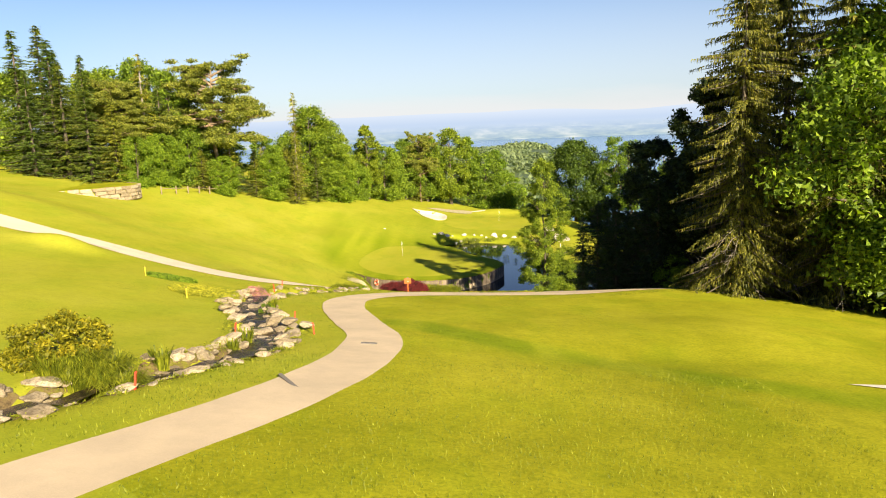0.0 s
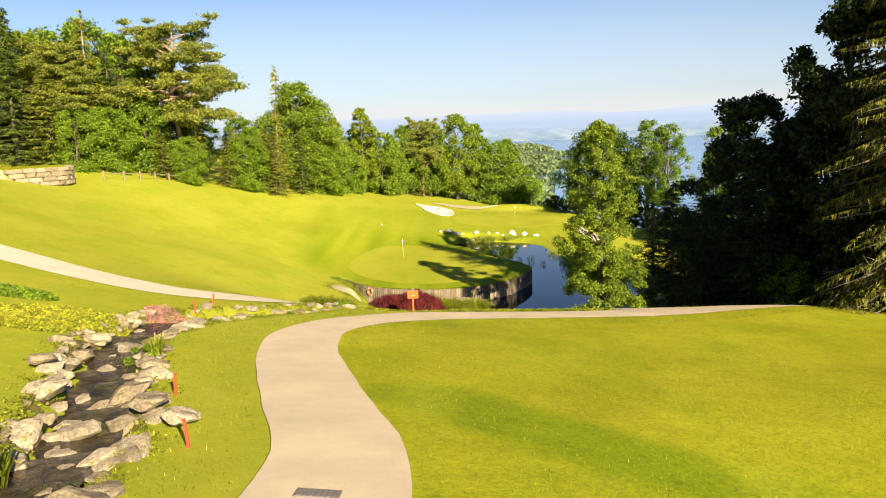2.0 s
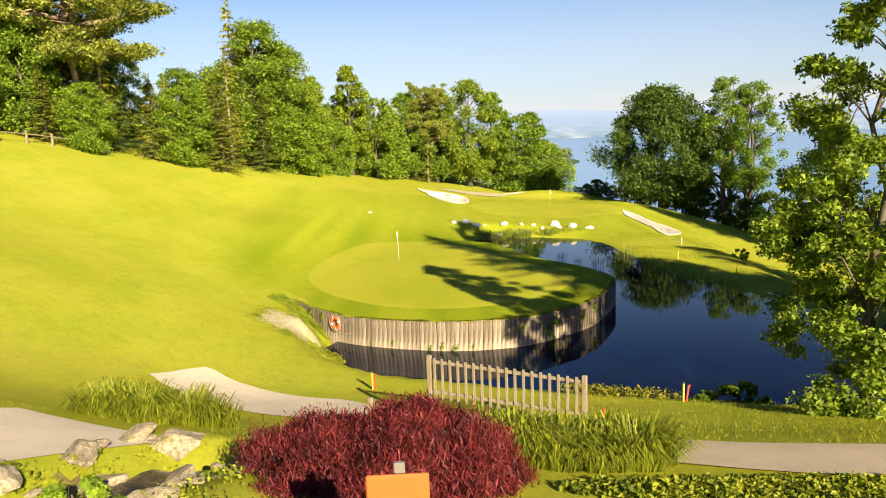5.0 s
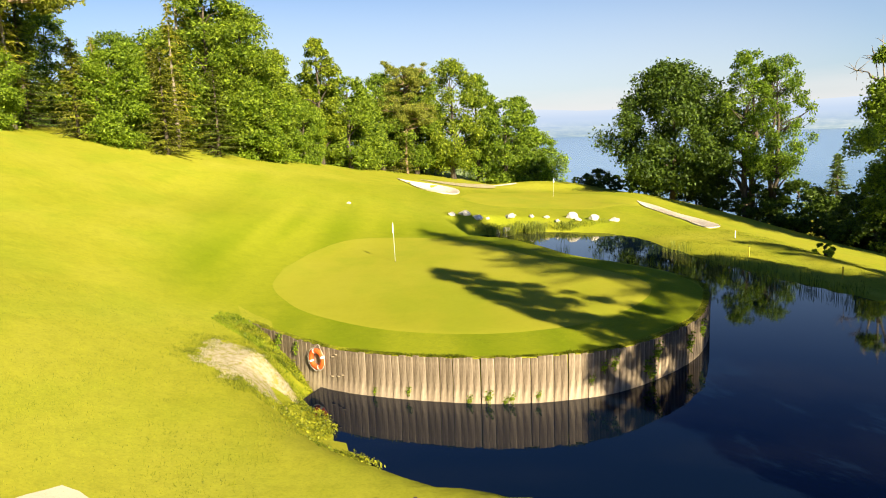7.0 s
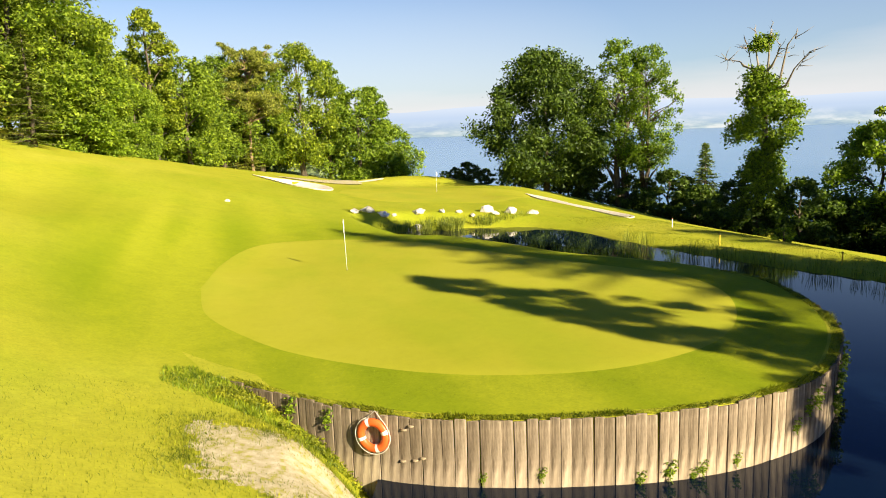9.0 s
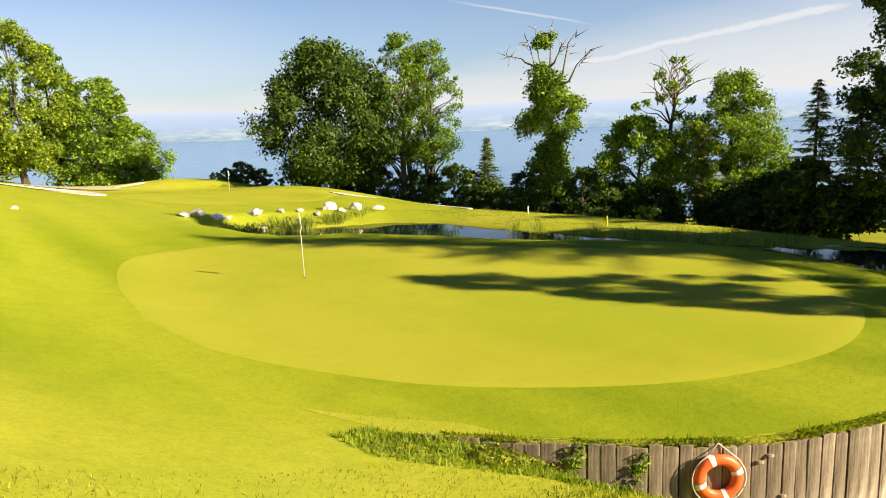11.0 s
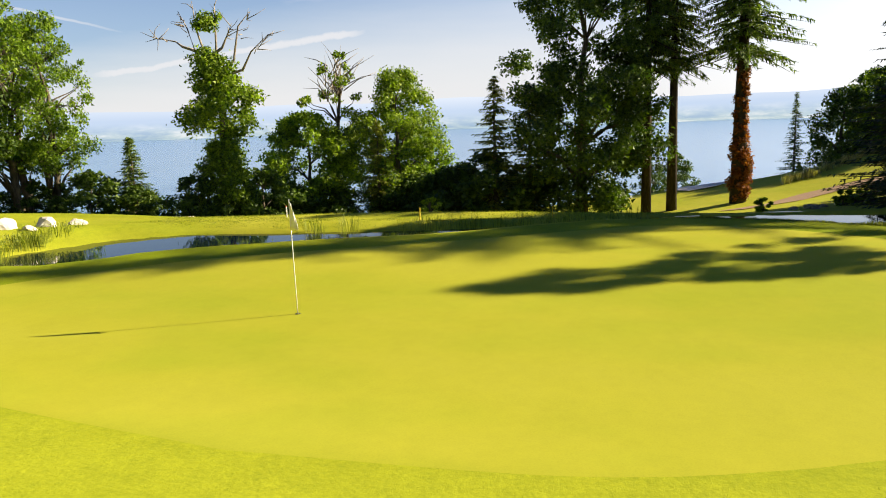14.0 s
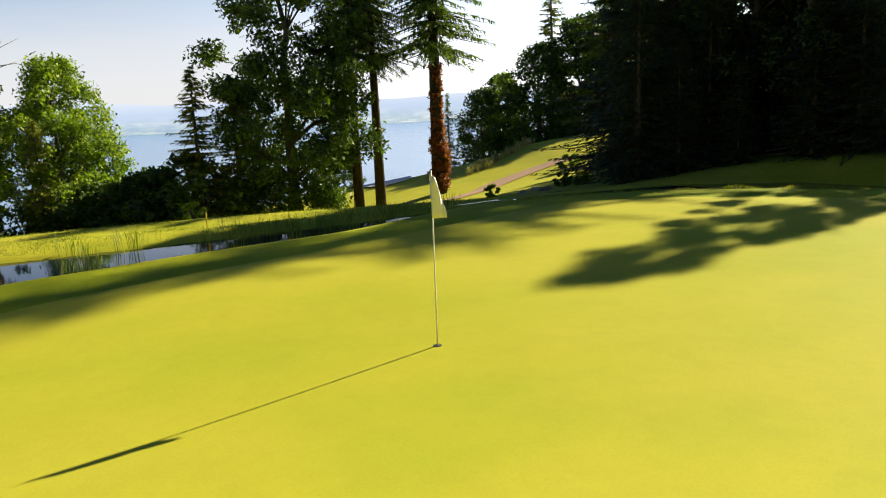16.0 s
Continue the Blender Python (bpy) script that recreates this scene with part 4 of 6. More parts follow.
def conifer(name, label, bark, leaf, height, width, base, seed, whorls=26, per=8, sprays=11, droop=0.35, size=0.5, taper=0.85, bare=0.0, hang=0.0, dead=0):
    """A spruce or fir: straight trunk and whorls of drooping branches set with needle sprays; hang: share of sprays that hang in curtains; dead: bare lower boughs."""
    rng = np.random.default_rng(seed)
    root = thing(name, 0, 0, 0, label, "tree")
    r0 = 0.011 * height + 0.06
    geos = [tube([(0, 0, -0.5), (0, 0, height * 0.3), (0.05, 0, height * 0.65), (0, 0, height)], [r0 * 1.2, r0 * 0.85, r0 * 0.5, 0.02], 8)]
    P, A, B = [], [], []
    for w in range(whorls):
        u = w / (whorls - 1)
        z = base + (height - base) * u
        L = width / 2 * (1 - u) ** taper * rng.uniform(0.75, 1.1) + 0.12
        for k in range(per):
            if rng.random() < bare:
                continue
            th = rng.uniform(0, 2 * math.pi)
            ll = L * rng.uniform(0.5, 1.2)
            z0 = z + rng.uniform(-0.5, 0.5) * (height - base) / whorls
            way = np.array([math.cos(th), math.sin(th), 0])
            dr = droop * (1 - 0.6 * u) * rng.uniform(0.7, 1.2)
            tip = np.array([0, 0, z0]) + way * ll + np.array([0, 0, -dr * ll + 0.12 * ll])
            midp = np.array([0, 0, z0]) + way * ll * 0.5 + np.array([0, 0, -dr * ll * 0.42 + 0.02])
            if ll > 0.6:
                geos.append(tube([(0, 0, z0), midp, tip], [0.012 * ll + 0.012, 0.008 * ll + 0.006, 0.006], 3))
            side = np.array([-way[1], way[0], 0])
            n = max(4, int(2.2 * sprays * (0.3 + 0.7 * ll / (width / 2))))
            f = 0.10 + 0.92 * (np.arange(n) + rng.uniform(0.1, 0.9, n)) / n
            fan = 0.16 * ll * (1.05 - f) * rng.uniform(-1, 1, n)          # boughs widen towards the trunk
            pos = way * (ll * f)[:, None] + side * fan[:, None]
            pos[:, 2] = z0 - dr * ll * f * f * 0.9 + 0.12 * ll * f**3
            ang = way * rng.uniform(0.4, 1.0, n)[:, None] + side * (rng.choice([-1, 0, 1], n) * rng.uniform(0.5, 1.1, n))[:, None]
            ang[:, 2] = rng.uniform(-0.75, 0.05, n)
            ang[:, 2] -= (rng.random(n) < hang) * rng.uniform(1.5, 4.0, n)
            P.append(pos), A.append(ang), B.append(size * 0.72 * rng.uniform(0.55, 1.35, n) * (0.65 + 0.5 * (1.02 - f)))
    P, A, B = np.concatenate(P), np.concatenate(A), np.concatenate(B)
    A /= np.linalg.norm(A, axis=1)[:, None]
    W = np.cross(A, rng.normal(size=A.shape) * 0.5 + (0, 0, 1))
    W /= np.linalg.norm(W, axis=1)[:, None]
    Bc = B[:, None]
    V = np.stack([P - W * Bc * 0.19, P + W * Bc * 0.19 + A * Bc * 0.1, P + A * Bc * 1.45 - (0, 0, 0.15) * Bc], 1).reshape(-1, 3)
    part("trunk", join(*geos), bark, root, smooth=True)
    part("needles", (V.tolist(), np.arange(len(V)).reshape(-1, 3).tolist()), leaf, root)
    if dead:
        twigs = []
        for k in range(dead):
            th, z0, ll = rng.uniform(0, 6.28), base + rng.uniform(0.4, 0.22 * height), width * rng.uniform(0.32, 0.56)
            e = Vector((math.cos(th) * ll, math.sin(th) * ll, z0 - rng.uniform(0.1, 0.4) * ll))
            m1 = Vector((0, 0, z0)).lerp(e, 0.5) + Vector((0, 0, 0.06 * ll))
            twigs.append(tube([(0, 0, z0), m1, e], [0.05, 0.03, 0.008], 4))
            for q in range(5):
                s0 = m1.lerp(e, rng.uniform(0.0, 0.9))
                twigs.append(tube([s0, s0 + Vector((math.cos(th), math.sin(th), -0.4)) * 0.8 + Vector(rng.normal(0, 0.5, 3))], [0.018, 0.006], 3))
        part("dead_boughs", join(*twigs), M_DEADWOOD, root, "bare brown dead lower boughs", smooth=True)
    return root


def put(ob, x, y, scale=1.0, rz=0.0, z=None, wide=1.0):
    """A copy of a tree or shrub, set on the land."""
    own = ob.scale
    sc = (scale * wide / own.x, scale * wide / own.y, scale / own.z)
    return copy_thing(ob, Matrix.LocRotScale((x, y, (h(x, y) if z is None else z) - 0.05), Euler((0, 0, rz)), sc))


def settle_first(ob, x, y, scale=1.0, rz=0.0, z=None, wide=1.0):
    ob.matrix_world = Matrix.LocRotScale((x, y, (h(x, y) if z is None else z) - 0.05), Euler((0, 0, rz)), (scale * wide, scale * wide, scale))
    return ob


trng = random.Random(5)
# a woodland edge of four leafy kinds and three conifers, each built once
oak_a = broadleaf("oak_tree", "tall leafy green oak with open crown at the wood's edge", M_BARK, M_LEAF_MID, 16, 10.5, 2.0, 12500, 0.27, 11, 125, shape=0.8, gaps=0.25, limbs=22)
oak_b = broadleaf("ash_tree", "slender leafy ash with a high narrow crown", M_BARK, M_LEAF_MID, 16, 7.5, 2.5, 10500, 0.26, 12, 105, shape=0.75, gaps=0.35, limbs=22)
bushy = broadleaf("hazel_tree", "dense bushy young tree in fresh green leaf", M_BARK, M_LEAF_FRESH, 8.5, 8.0, 0.2, 10000, 0.24, 13, 105, shape=1.0, tight=1.1)
dense = broadleaf("hornbeam_tree", "dense mid-green hornbeam leafy to the ground", M_BARK, M_LEAF_MID, 12, 8.5, 0.6, 9500, 0.28, 14, 130, shape=1.05, tight=1.1)
near_oak = broadleaf("near_oak", "tall leafy oak with open lobed crown at the wood's edge", M_BARK, M_LEAF_MID, 16, 10.5, 2.0, 22000, 0.225, 15, 125, shape=0.8, gaps=0.35, tight=1.1, limbs=30)
near_bush = broadleaf("near_hornbeam", "fine-leaved bushy hornbeam at the wood's edge", M_BARK, M_LEAF_FRESH, 8.5, 7.5, 0.2, 16000, 0.195, 16, 110, shape=1.0, tight=1.05)
spruce_a = conifer("spruce_tree", "dark green spruce with drooping branches", M_BARK, M_NEEDLE, 20, 7.5, 0.8, 21, 32, 9, 17, size=0.52, droop=0.25)
spruce_b = conifer("fir_tree", "broad olive-green fir at the wood's edge", M_BARK, M_FIR, 13, 7.0, 0.4, 22, 22, 10, 20, size=0.50, taper=0.7, droop=0.2)
thin_spruce = conifer("bare_spruce", "thin olive-brown spruce with a pale trunk", M_BARK_PALE, M_NEEDLE_LARCH, 17, 5.0, 3.0, 23, 24, 7, 9, size=0.6, bare=0.15)

LEFT_WOOD = [  # kind, x, y, height in metres
    (spruce_a, -57.2, 89.1, 19.5), (spruce_a, -58.1, 96.7, 21.5), (spruce_a, -51.2, 89.1, 16), (spruce_a, -47.7, 88.5, 15), (oak_a, -52.2, 99.9, 16),
    (oak_a, -45.6, 110.7, 18.5), (near_bush, -43.0, 92.5, 7.2), (near_bush, -41.0, 96.5, 7.8), (dense, -39.2, 103, 10.5), (thin_spruce, -43.9, 98.4, 19),
    (thin_spruce, -33.7, 106.2, 13.5), (near_bush, -30.1, 119.2, 8.8), (spruce_b, -25.0, 113.6, 9), (near_bush, -29.0, 112.8, 7.8), (spruce_b, -27.5, 118.5, 9),
    (oak_a, -33.0, 123.5, 10), (near_oak, -24.6, 125.6, 17.0), (near_oak, -21.8, 128.0, 15.0), (oak_b, -27.0, 131.5, 14.5), (near_bush, -20.4, 127.0, 8.5), (near_bush, -19.6, 134, 8.6), (near_bush, -17.6, 139, 7.5),
    (oak_b, -16.4, 144.8, 15.8), (dense, -13.2, 148.5, 12.2), (dense, -18.5, 150, 12), (oak_a, -9.6, 160.5, 14.5), (dense, -12, 156, 10.5),
    (oak_a, -4.6, 163.5, 16.0), (oak_a, 1.4, 164.5, 18.4), (oak_b, 5.4, 167, 17.0), (dense, 9.8, 167, 14.0), (oak_b, 12.6, 170.5, 15.2), (bushy, 15.6, 171, 10.0),
    (spruce_b, -31.0, 110.5, 8), (spruce_a, -34.5, 109.5, 11), (spruce_b, -37.6, 107.0, 9.5), (spruce_a, -22.6, 120.5, 9), (spruce_b, -20.5, 131.5, 8), (spruce_a, -42.5, 101, 15), (spruce_b, -26.5, 122.5, 11), (spruce_a, -54.5, 94, 18), (thin_spruce, -30.6, 113.5, 8.5), (thin_spruce, -27.0, 124.5, 19), (spruce_a, -15.4, 150.5, 11), (spruce_b, -6.8, 160.5, 8),
    (spruce_a, -54.5, 86.5, 14), (spruce_a, -49.5, 92, 17.5), (spruce_b, -45.2, 91.0, 12), (spruce_a, -53.5, 91, 19), (oak_a, -48, 106, 19), (oak_a, -42, 113, 17.0), (oak_a, -37, 112, 11.5), (dense, -52, 104, 17), (oak_b, -43, 105, 17.5), (spruce_b, -36.9, 101.8, 6.5), (near_bush, -34.2, 103.6, 6.2), (oak_b, -21, 140, 13),
    (dense, -3.5, 170, 13), (dense, -64, 100, 15), (oak_a, -70, 92, 18), (spruce_a, -66, 84, 19), (oak_a, -40, 124, 11), (dense, -24, 142, 12), (dense, -10, 172, 13), (thin_spruce, -25.5, 118, 13),
]
GROWN = {near_oak: 16, near_bush: 8.5, oak_a: 16, oak_b: 16, bushy: 8.5, dense: 12, spruce_a: 20, spruce_b: 13, thin_spruce: 17}
used = set()
for kind, x, y, hh in LEFT_WOOD:
    base_h = GROWN[kind]
    s, rz = hh / base_h, trng.uniform(0, 6.28)
    wide = trng.uniform(0.9, 1.15) * (1.3 if kind in (spruce_a, spruce_b) else 1.0)
    if kind in used:
        t_ob = put(kind, x, y, s, rz, wide=wide)
    else:
        used.add(kind)
        t_ob = settle_first(kind, x, y, s, rz, wide=wide)
    tagged(t_ob, group="trees of the wood's edge")


# wooded headland across the bay
hrng = np.random.default_rng(77)
HEADLAND = [(-420, 400), (60, 420), (100, 800), (145, 1090), (200, 1400), (250, 1750), (235, 2100), (80, 2300), (-420, 2300)]


def headland_height(x, y):
    d = inside_distance(x, y, HEADLAND)
    return -46.0 + 7.0 * smooth(d / 90) + 12 * gauss(x, y, 185, 1990, 55, 120) + 5 * gauss(x, y, 40, 1300, 120, 200)


hx, hy = np.meshgrid(np.linspace(-430, 270, 60), np.linspace(390, 2320, 120))
hz_ = headland_height(hx.ravel(), hy.ravel())
hi = np.arange(hx.size).reshape(hx.shape)
hf = np.stack([hi[:-1, :-1], hi[:-1, 1:], hi[1:, 1:], hi[1:, :-1]], -1).reshape(-1, 4)
hd = mesh_object("backdrop_headland", np.column_stack([hx.ravel(), hy.ravel(), hz_]).tolist(), hf.tolist(), M_FARWOOD_HAZED, True)
tagged(hd, "low wooded headland reaching into the lake", "backdrop", kind="structure")
px, py = hrng.uniform(-120, 255, 9000), hrng.uniform(420, 2250, 9000)
ok = inside_distance(px, py, HEADLAND) > 6
px, py = px[ok], py[ok]
keep = np.array([noise.noise(Vector((a * 0.008, b * 0.004, 2))) > -0.25 for a, b in zip(px, py)])
px, py = px[keep], py[keep]
pz = headland_height(px, py) + 4
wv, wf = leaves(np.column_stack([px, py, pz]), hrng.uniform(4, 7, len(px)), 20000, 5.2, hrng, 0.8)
tagged(mesh_object("far_wood", wv, wf, M_FARWOOD_HAZED), "far wood covering the headland", "wood", kind="stuff")


# Scots pines on the slope
def pine(name, label, height, seed, boughs, spread):
    """A tall pine: bare lower trunk, wandering boughs with flat needle pads in layers, sky between them."""
    rng = np.random.default_rng(seed)
    root = thing(name, 0, 0, 0, label, "tree")
    line = [(0.30 * math.sin(k * 0.9), 0.22 * math.cos(k * 1.1), z) for k, z in enumerate(np.linspace(-0.5, height * 0.95, 10))]
    r0 = 0.40
    geos = [tube(line, [r0 * (1 - 0.088 * k) for k in range(10)], 9)]
    C, R = [], []
    for i in range(boughs):
        u = 0.40 + 0.56 * (i + rng.uniform(0, 0.8)) / boughs
        th = i * 2.4 + rng.uniform(-0.5, 0.5)
        reach = spread / 2 * (1.12 - 0.62 * max(0, u - 0.55) / 0.45) * rng.uniform(0.62, 1.05) * (0.8 if u < 0.5 else 1)
        way, side = Vector((math.cos(th), math.sin(th), 0)), Vector((-math.sin(th), math.cos(th), 0))
        st = Vector(line[int(np.clip(u * 9.4, 2, 9))])
        st.z = height * u * 0.95
        rise = rng.uniform(-0.12, 0.42) * reach * (0.5 + u)
        bend = rng.uniform(-0.25, 0.25) * reach
        pts = [st + way * (reach * f) + side * (bend * math.sin(f * 3)) + Vector((0, 0, rise * f ** 0.7 + 0.12 * math.sin(f * 9 + i))) for f in (0, 0.3, 0.6, 0.85, 1.0)]
        geos.append(tube(pts, [0.030 * reach + 0.05, 0.022 * reach + 0.03, 0.07, 0.045, 0.02], 5))
        for f in np.linspace(0.42, 1.02, 5 if reach > 4 else 4):
            q = pts[0].lerp(pts[4], f)
            q.z = st.z + rise * f ** 0.7
            e = q + side * (rng.uniform(-0.34, 0.34) * reach + bend * math.sin(f * 3)) + Vector((0, 0, rng.uniform(-0.5, 0.9)))
            geos.append(tube([pts[2] if f > 0.6 else pts[1], q.lerp(e, 0.5), e], [0.05, 0.035, 0.015], 4))
            C.append(e), R.append(rng.uniform(0.75, 1.45) * (1.1 - 0.3 * u))
    for k in range(7):
        C.append((rng.normal(0, 1.0), rng.normal(0, 1.0), height * rng.uniform(0.93, 1.0))), R.append(rng.uniform(0.6, 1.0))
    part("trunk", join(*geos), M_BARK_PINE, root, smooth=True)
    part("needles", leaves(C, R, len(C) * 330, 0.16, rng, 0.36, aspect=2.4), M_PINE, root)
    return root


pine_a = settle_first(pine("pine_tree", "tall Scots pine with orange trunk and layered crown", 20, 31, 36, 16.5), -35.9, 105.8, 1.035, 0.4)
put(pine_a, -46.2, 95.1, 0.68, 2.0)
put(pine_a, -48.6, 97.5, 0.74, 4.0)
put(pine_a, -5.8, 160.2, 0.80, 3.2, wide=0.7)

# lake-side trees past the pond
beech = settle_first(broadleaf("beech_tree", "dense round-headed beech on the bank above the lake", M_BARK, M_LEAF_DEEP_BACKLIT, 17, 15, 1.4, 34000, 0.30, 41, 230, shape=0.85), 28.3, 140.6, 1.0, 0.3)
twin = broadleaf("twin_oak", "open-crowned oak with several dark stems above the lake", M_BARK, M_LEAF_MID, 19, 10.5, 4.5, 9000, 0.24, 42, 105, shape=0.7, stems=2, gaps=0.35, tight=0.85, limbs=26)
settle_first(twin, 35.6, 136.4, 1.0, 0.9, z=-2.6)
put(twin, 38.4, 134.6, 0.96, 3.0, z=-2.6, wide=0.85)
underwood = broadleaf("hazel_bush", "low leafy bush on the lake-side bank", M_BARK, M_LEAF_DEEP_BACKLIT, 6, 6.5, -0.3, 4600, 0.28, 43, 80)
settle_first(underwood, 31.5, 141, 0.9, 0, wide=1.1)
for x, y, s in ((34, 139, 0.7), (37, 136, 0.75), (40.2, 132.6, 1.0), (41.5, 128.5, 0.8), (44.5, 117.0, 1.1), (40.2, 121, 0.9), (47.5, 118, 0.8), (50, 117, 1.0), (52, 114.5, 1.1),
                (55, 105, 1.1), (52, 101, 1.15), (57.5, 102, 1.0), (50.5, 96.5, 1.3), (20.6, 148, 0.42), (22.6, 147, 0.34), (19.2, 149, 0.28), (44.5, 124.5, 0.7)):
    put(underwood, x, y, s, trng.uniform(0, 6.28), wide=trng.uniform(0.95, 1.3))
small_fir = settle_first(conifer("small_fir", "young dark fir standing alone above the lake", M_BARK, M_NEEDLE, 9.5, 5.4, 0.2, 51, 28, 11, 14, droop=0.2, size=0.42, taper=0.95), 43.3, 130.2, 1.0, z=-5.2, wide=1.25)

# the ivy-clad oak with a dead crown
def ivy_oak():
    rng = np.random.default_rng(61)
    root = thing("ivy_oak", 0, 0, 0, "old oak wrapped in ivy with bare dead upper limbs", "tree")
    H = 19.6
    line = [(0.25 * math.sin(k * 0.9), 0.2 * math.cos(k * 1.1), z) for k, z in enumerate(np.linspace(-0.5, H * 0.82, 9))]
    geos = [tube(line, [0.5 * (1 - 0.09 * k) for k in range(9)], 9)]
    top = Vector(line[-1])
    twigs = []
    for dx, dy, dz, kink in ((-4.6, 3.2, 1.5, 0.5), (-3.3, 2.0, 3.5, 0.4), (-0.6, 0.3, 4.4, 0.2), (2.4, -1.6, 4.0, 0.4), (4.6, -3.2, 1.9, -0.3), (1.2, -1.0, 4.8, 0.3), (-1.8, 1.5, 2.6, 0.3)):
        st = Vector(line[rng.integers(6, 9)])
        e = top + Vector((dx, dy, dz))
        m1 = st.lerp(e, 0.35) + Vector((dx * 0.15, dy * 0.15, -kink))
        m2 = st.lerp(e, 0.7) + Vector(rng.normal(0, 0.25, 3))
        twigs.append(tube([st, m1, m2, e], [0.17, 0.12, 0.07, 0.02], 5))
        for q in range(9):
            f = rng.uniform(0.45, 1)
            s0 = m1.lerp(e, f)
            t1 = s0 + Vector((dx * 0.12, dy * 0.12, 0.3)) + Vector(rng.normal(0, 0.55, 3))
            twigs.append(tube([s0, s0.lerp(t1, 0.5) + Vector(rng.normal(0, 0.1, 3)), t1], [0.045, 0.03, 0.01], 4))
    C, R = [], []
    for k in range(120):
        z = rng.uniform(0.3, H * 0.84)
        w = 0.6 + 2.0 * max(0, 1 - z / 7.5) + 2.6 * math.exp(-((z - 11.5) / 2.6) ** 2) * rng.random() + 0.5 * rng.random()
        th = rng.uniform(0, 6.28)
        C.append((math.cos(th) * w, math.sin(th) * w, z)), R.append(rng.uniform(0.4, 1.05))
    for k in range(10):
        C.append((0.4 + rng.normal(0, 0.6), rng.normal(0, 0.6), H - rng.uniform(0, 1.2))), R.append(0.5)
    part("trunk", join(*geos), M_BARK, root, smooth=True)
    part("dead_crown", join(*twigs), M_DEADWOOD, root, "bare grey dead limbs", smooth=True)
    part("ivy", leaves(C, R, 22000, 0.21, rng), M_LEAF_MID, root, "glossy green ivy")
    return root


settle_first(ivy_oak(), 41.6, 119.1, 1.0, 2.2, z=-4.8)
dead_ash = broadleaf("dying_ash", "dying ash with thin foliage and a bare twiggy top", M_BARK, M_LEAF_MID, 15, 6.6, 5.5, 1500, 0.22, 62, 30, shape=0.7, gaps=0.4, tight=0.75, limbs=30)
settle_first(dead_ash, 56.3, 114.0, 1.36, 0.5, z=-7.2)
twig_rng = np.random.default_rng(8)
tw = []
for k in range(46):
    s0 = Vector((twig_rng.normal(0, 0.4), twig_rng.normal(0, 0.4), twig_rng.uniform(10.5, 13.6)))
    e = s0 + Vector((twig_rng.normal(0, 1.1), twig_rng.normal(0, 1.1), twig_rng.uniform(0.5, 2.6)))
    tw.append(tube([s0, s0.lerp(e, 0.5) + Vector(twig_rng.normal(0, 0.15, 3)), e], [0.05, 0.03, 0.008], 4))
part("bare_top", join(*tw), M_DEADWOOD, dead_ash, "bare grey twigs", smooth=True)
put(near_bush, 54.0, 116.5, 1.55, 1.0, z=-7.0)
put(near_oak, 58.4, 108.1, 1.08, 0.3, z=-7.0)
put(dense, 60.5, 106.5, 0.95, 2.3, z=-7.0)
put(spruce_b, 53.6, 108.6, 0.85, 0.3, z=-6.0)
put(underwood, 56.0, 100.5, 1.2, 2.3)

# big dark oak and the tall spruces
settle_first(broadleaf("great_oak", "very tall dark oak leafy to the ground beside spruces", M_BARK, M_LEAF_DEEP_BACKLIT, 26, 14, 0.8, 34000, 0.30, 71, 230, shape=0.78, gaps=0.15, tight=0.9, limbs=30), 52.9, 88.0, 1.0, 0.7, z=-4.0)
put(spruce_b, 49.6, 95.6, 0.95, 1.2, z=-3.8, wide=1.2)
put(spruce_b, 51.0, 92.6, 0.9, 4.2, z=-3.8, wide=1.3)
tall_spruce = conifer("tall_spruce", "tall spruce with a long bare trunk and drooping boughs", M_BARK_BACKLIT, M_NEEDLE, 34, 8.5, 13.5, 81, 30, 9, 44, droop=0.6, size=0.50, taper=0.45, hang=0.35)
settle_first(tall_spruce, 54.3, 82.0, 1.0, 0.4, z=-4.1)
put(tall_spruce, 56.3, 79.6, 1.02, 2.1, z=-4.3)
red_spruce = put(tall_spruce, 56.4, 73.6, 1.06, 4.4, z=-3.9, wide=1.4)
tagged(red_spruce, "tall spruce with rust-brown creeper round its trunk")
crng = np.random.default_rng(9)
cc, cr = [], []
for z in np.linspace(0.6, 12.0, 90):
    a_c = crng.uniform(-2.6, 0.6)
    bulge = 0.30 + 0.22 * math.exp(-((z - 3.0) / 2.6) ** 2)
    cc.append((math.cos(a_c) * bulge, math.sin(a_c) * bulge, z)), cr.append(0.17 + 0.10 * math.exp(-((z - 3.0) / 2.5) ** 2))
part("creeper", leaves(cc, cr, 9000, 0.10, crng, 1.3, 0.5), M_LEAF_RUST, red_spruce, "rust-brown dried creeper")

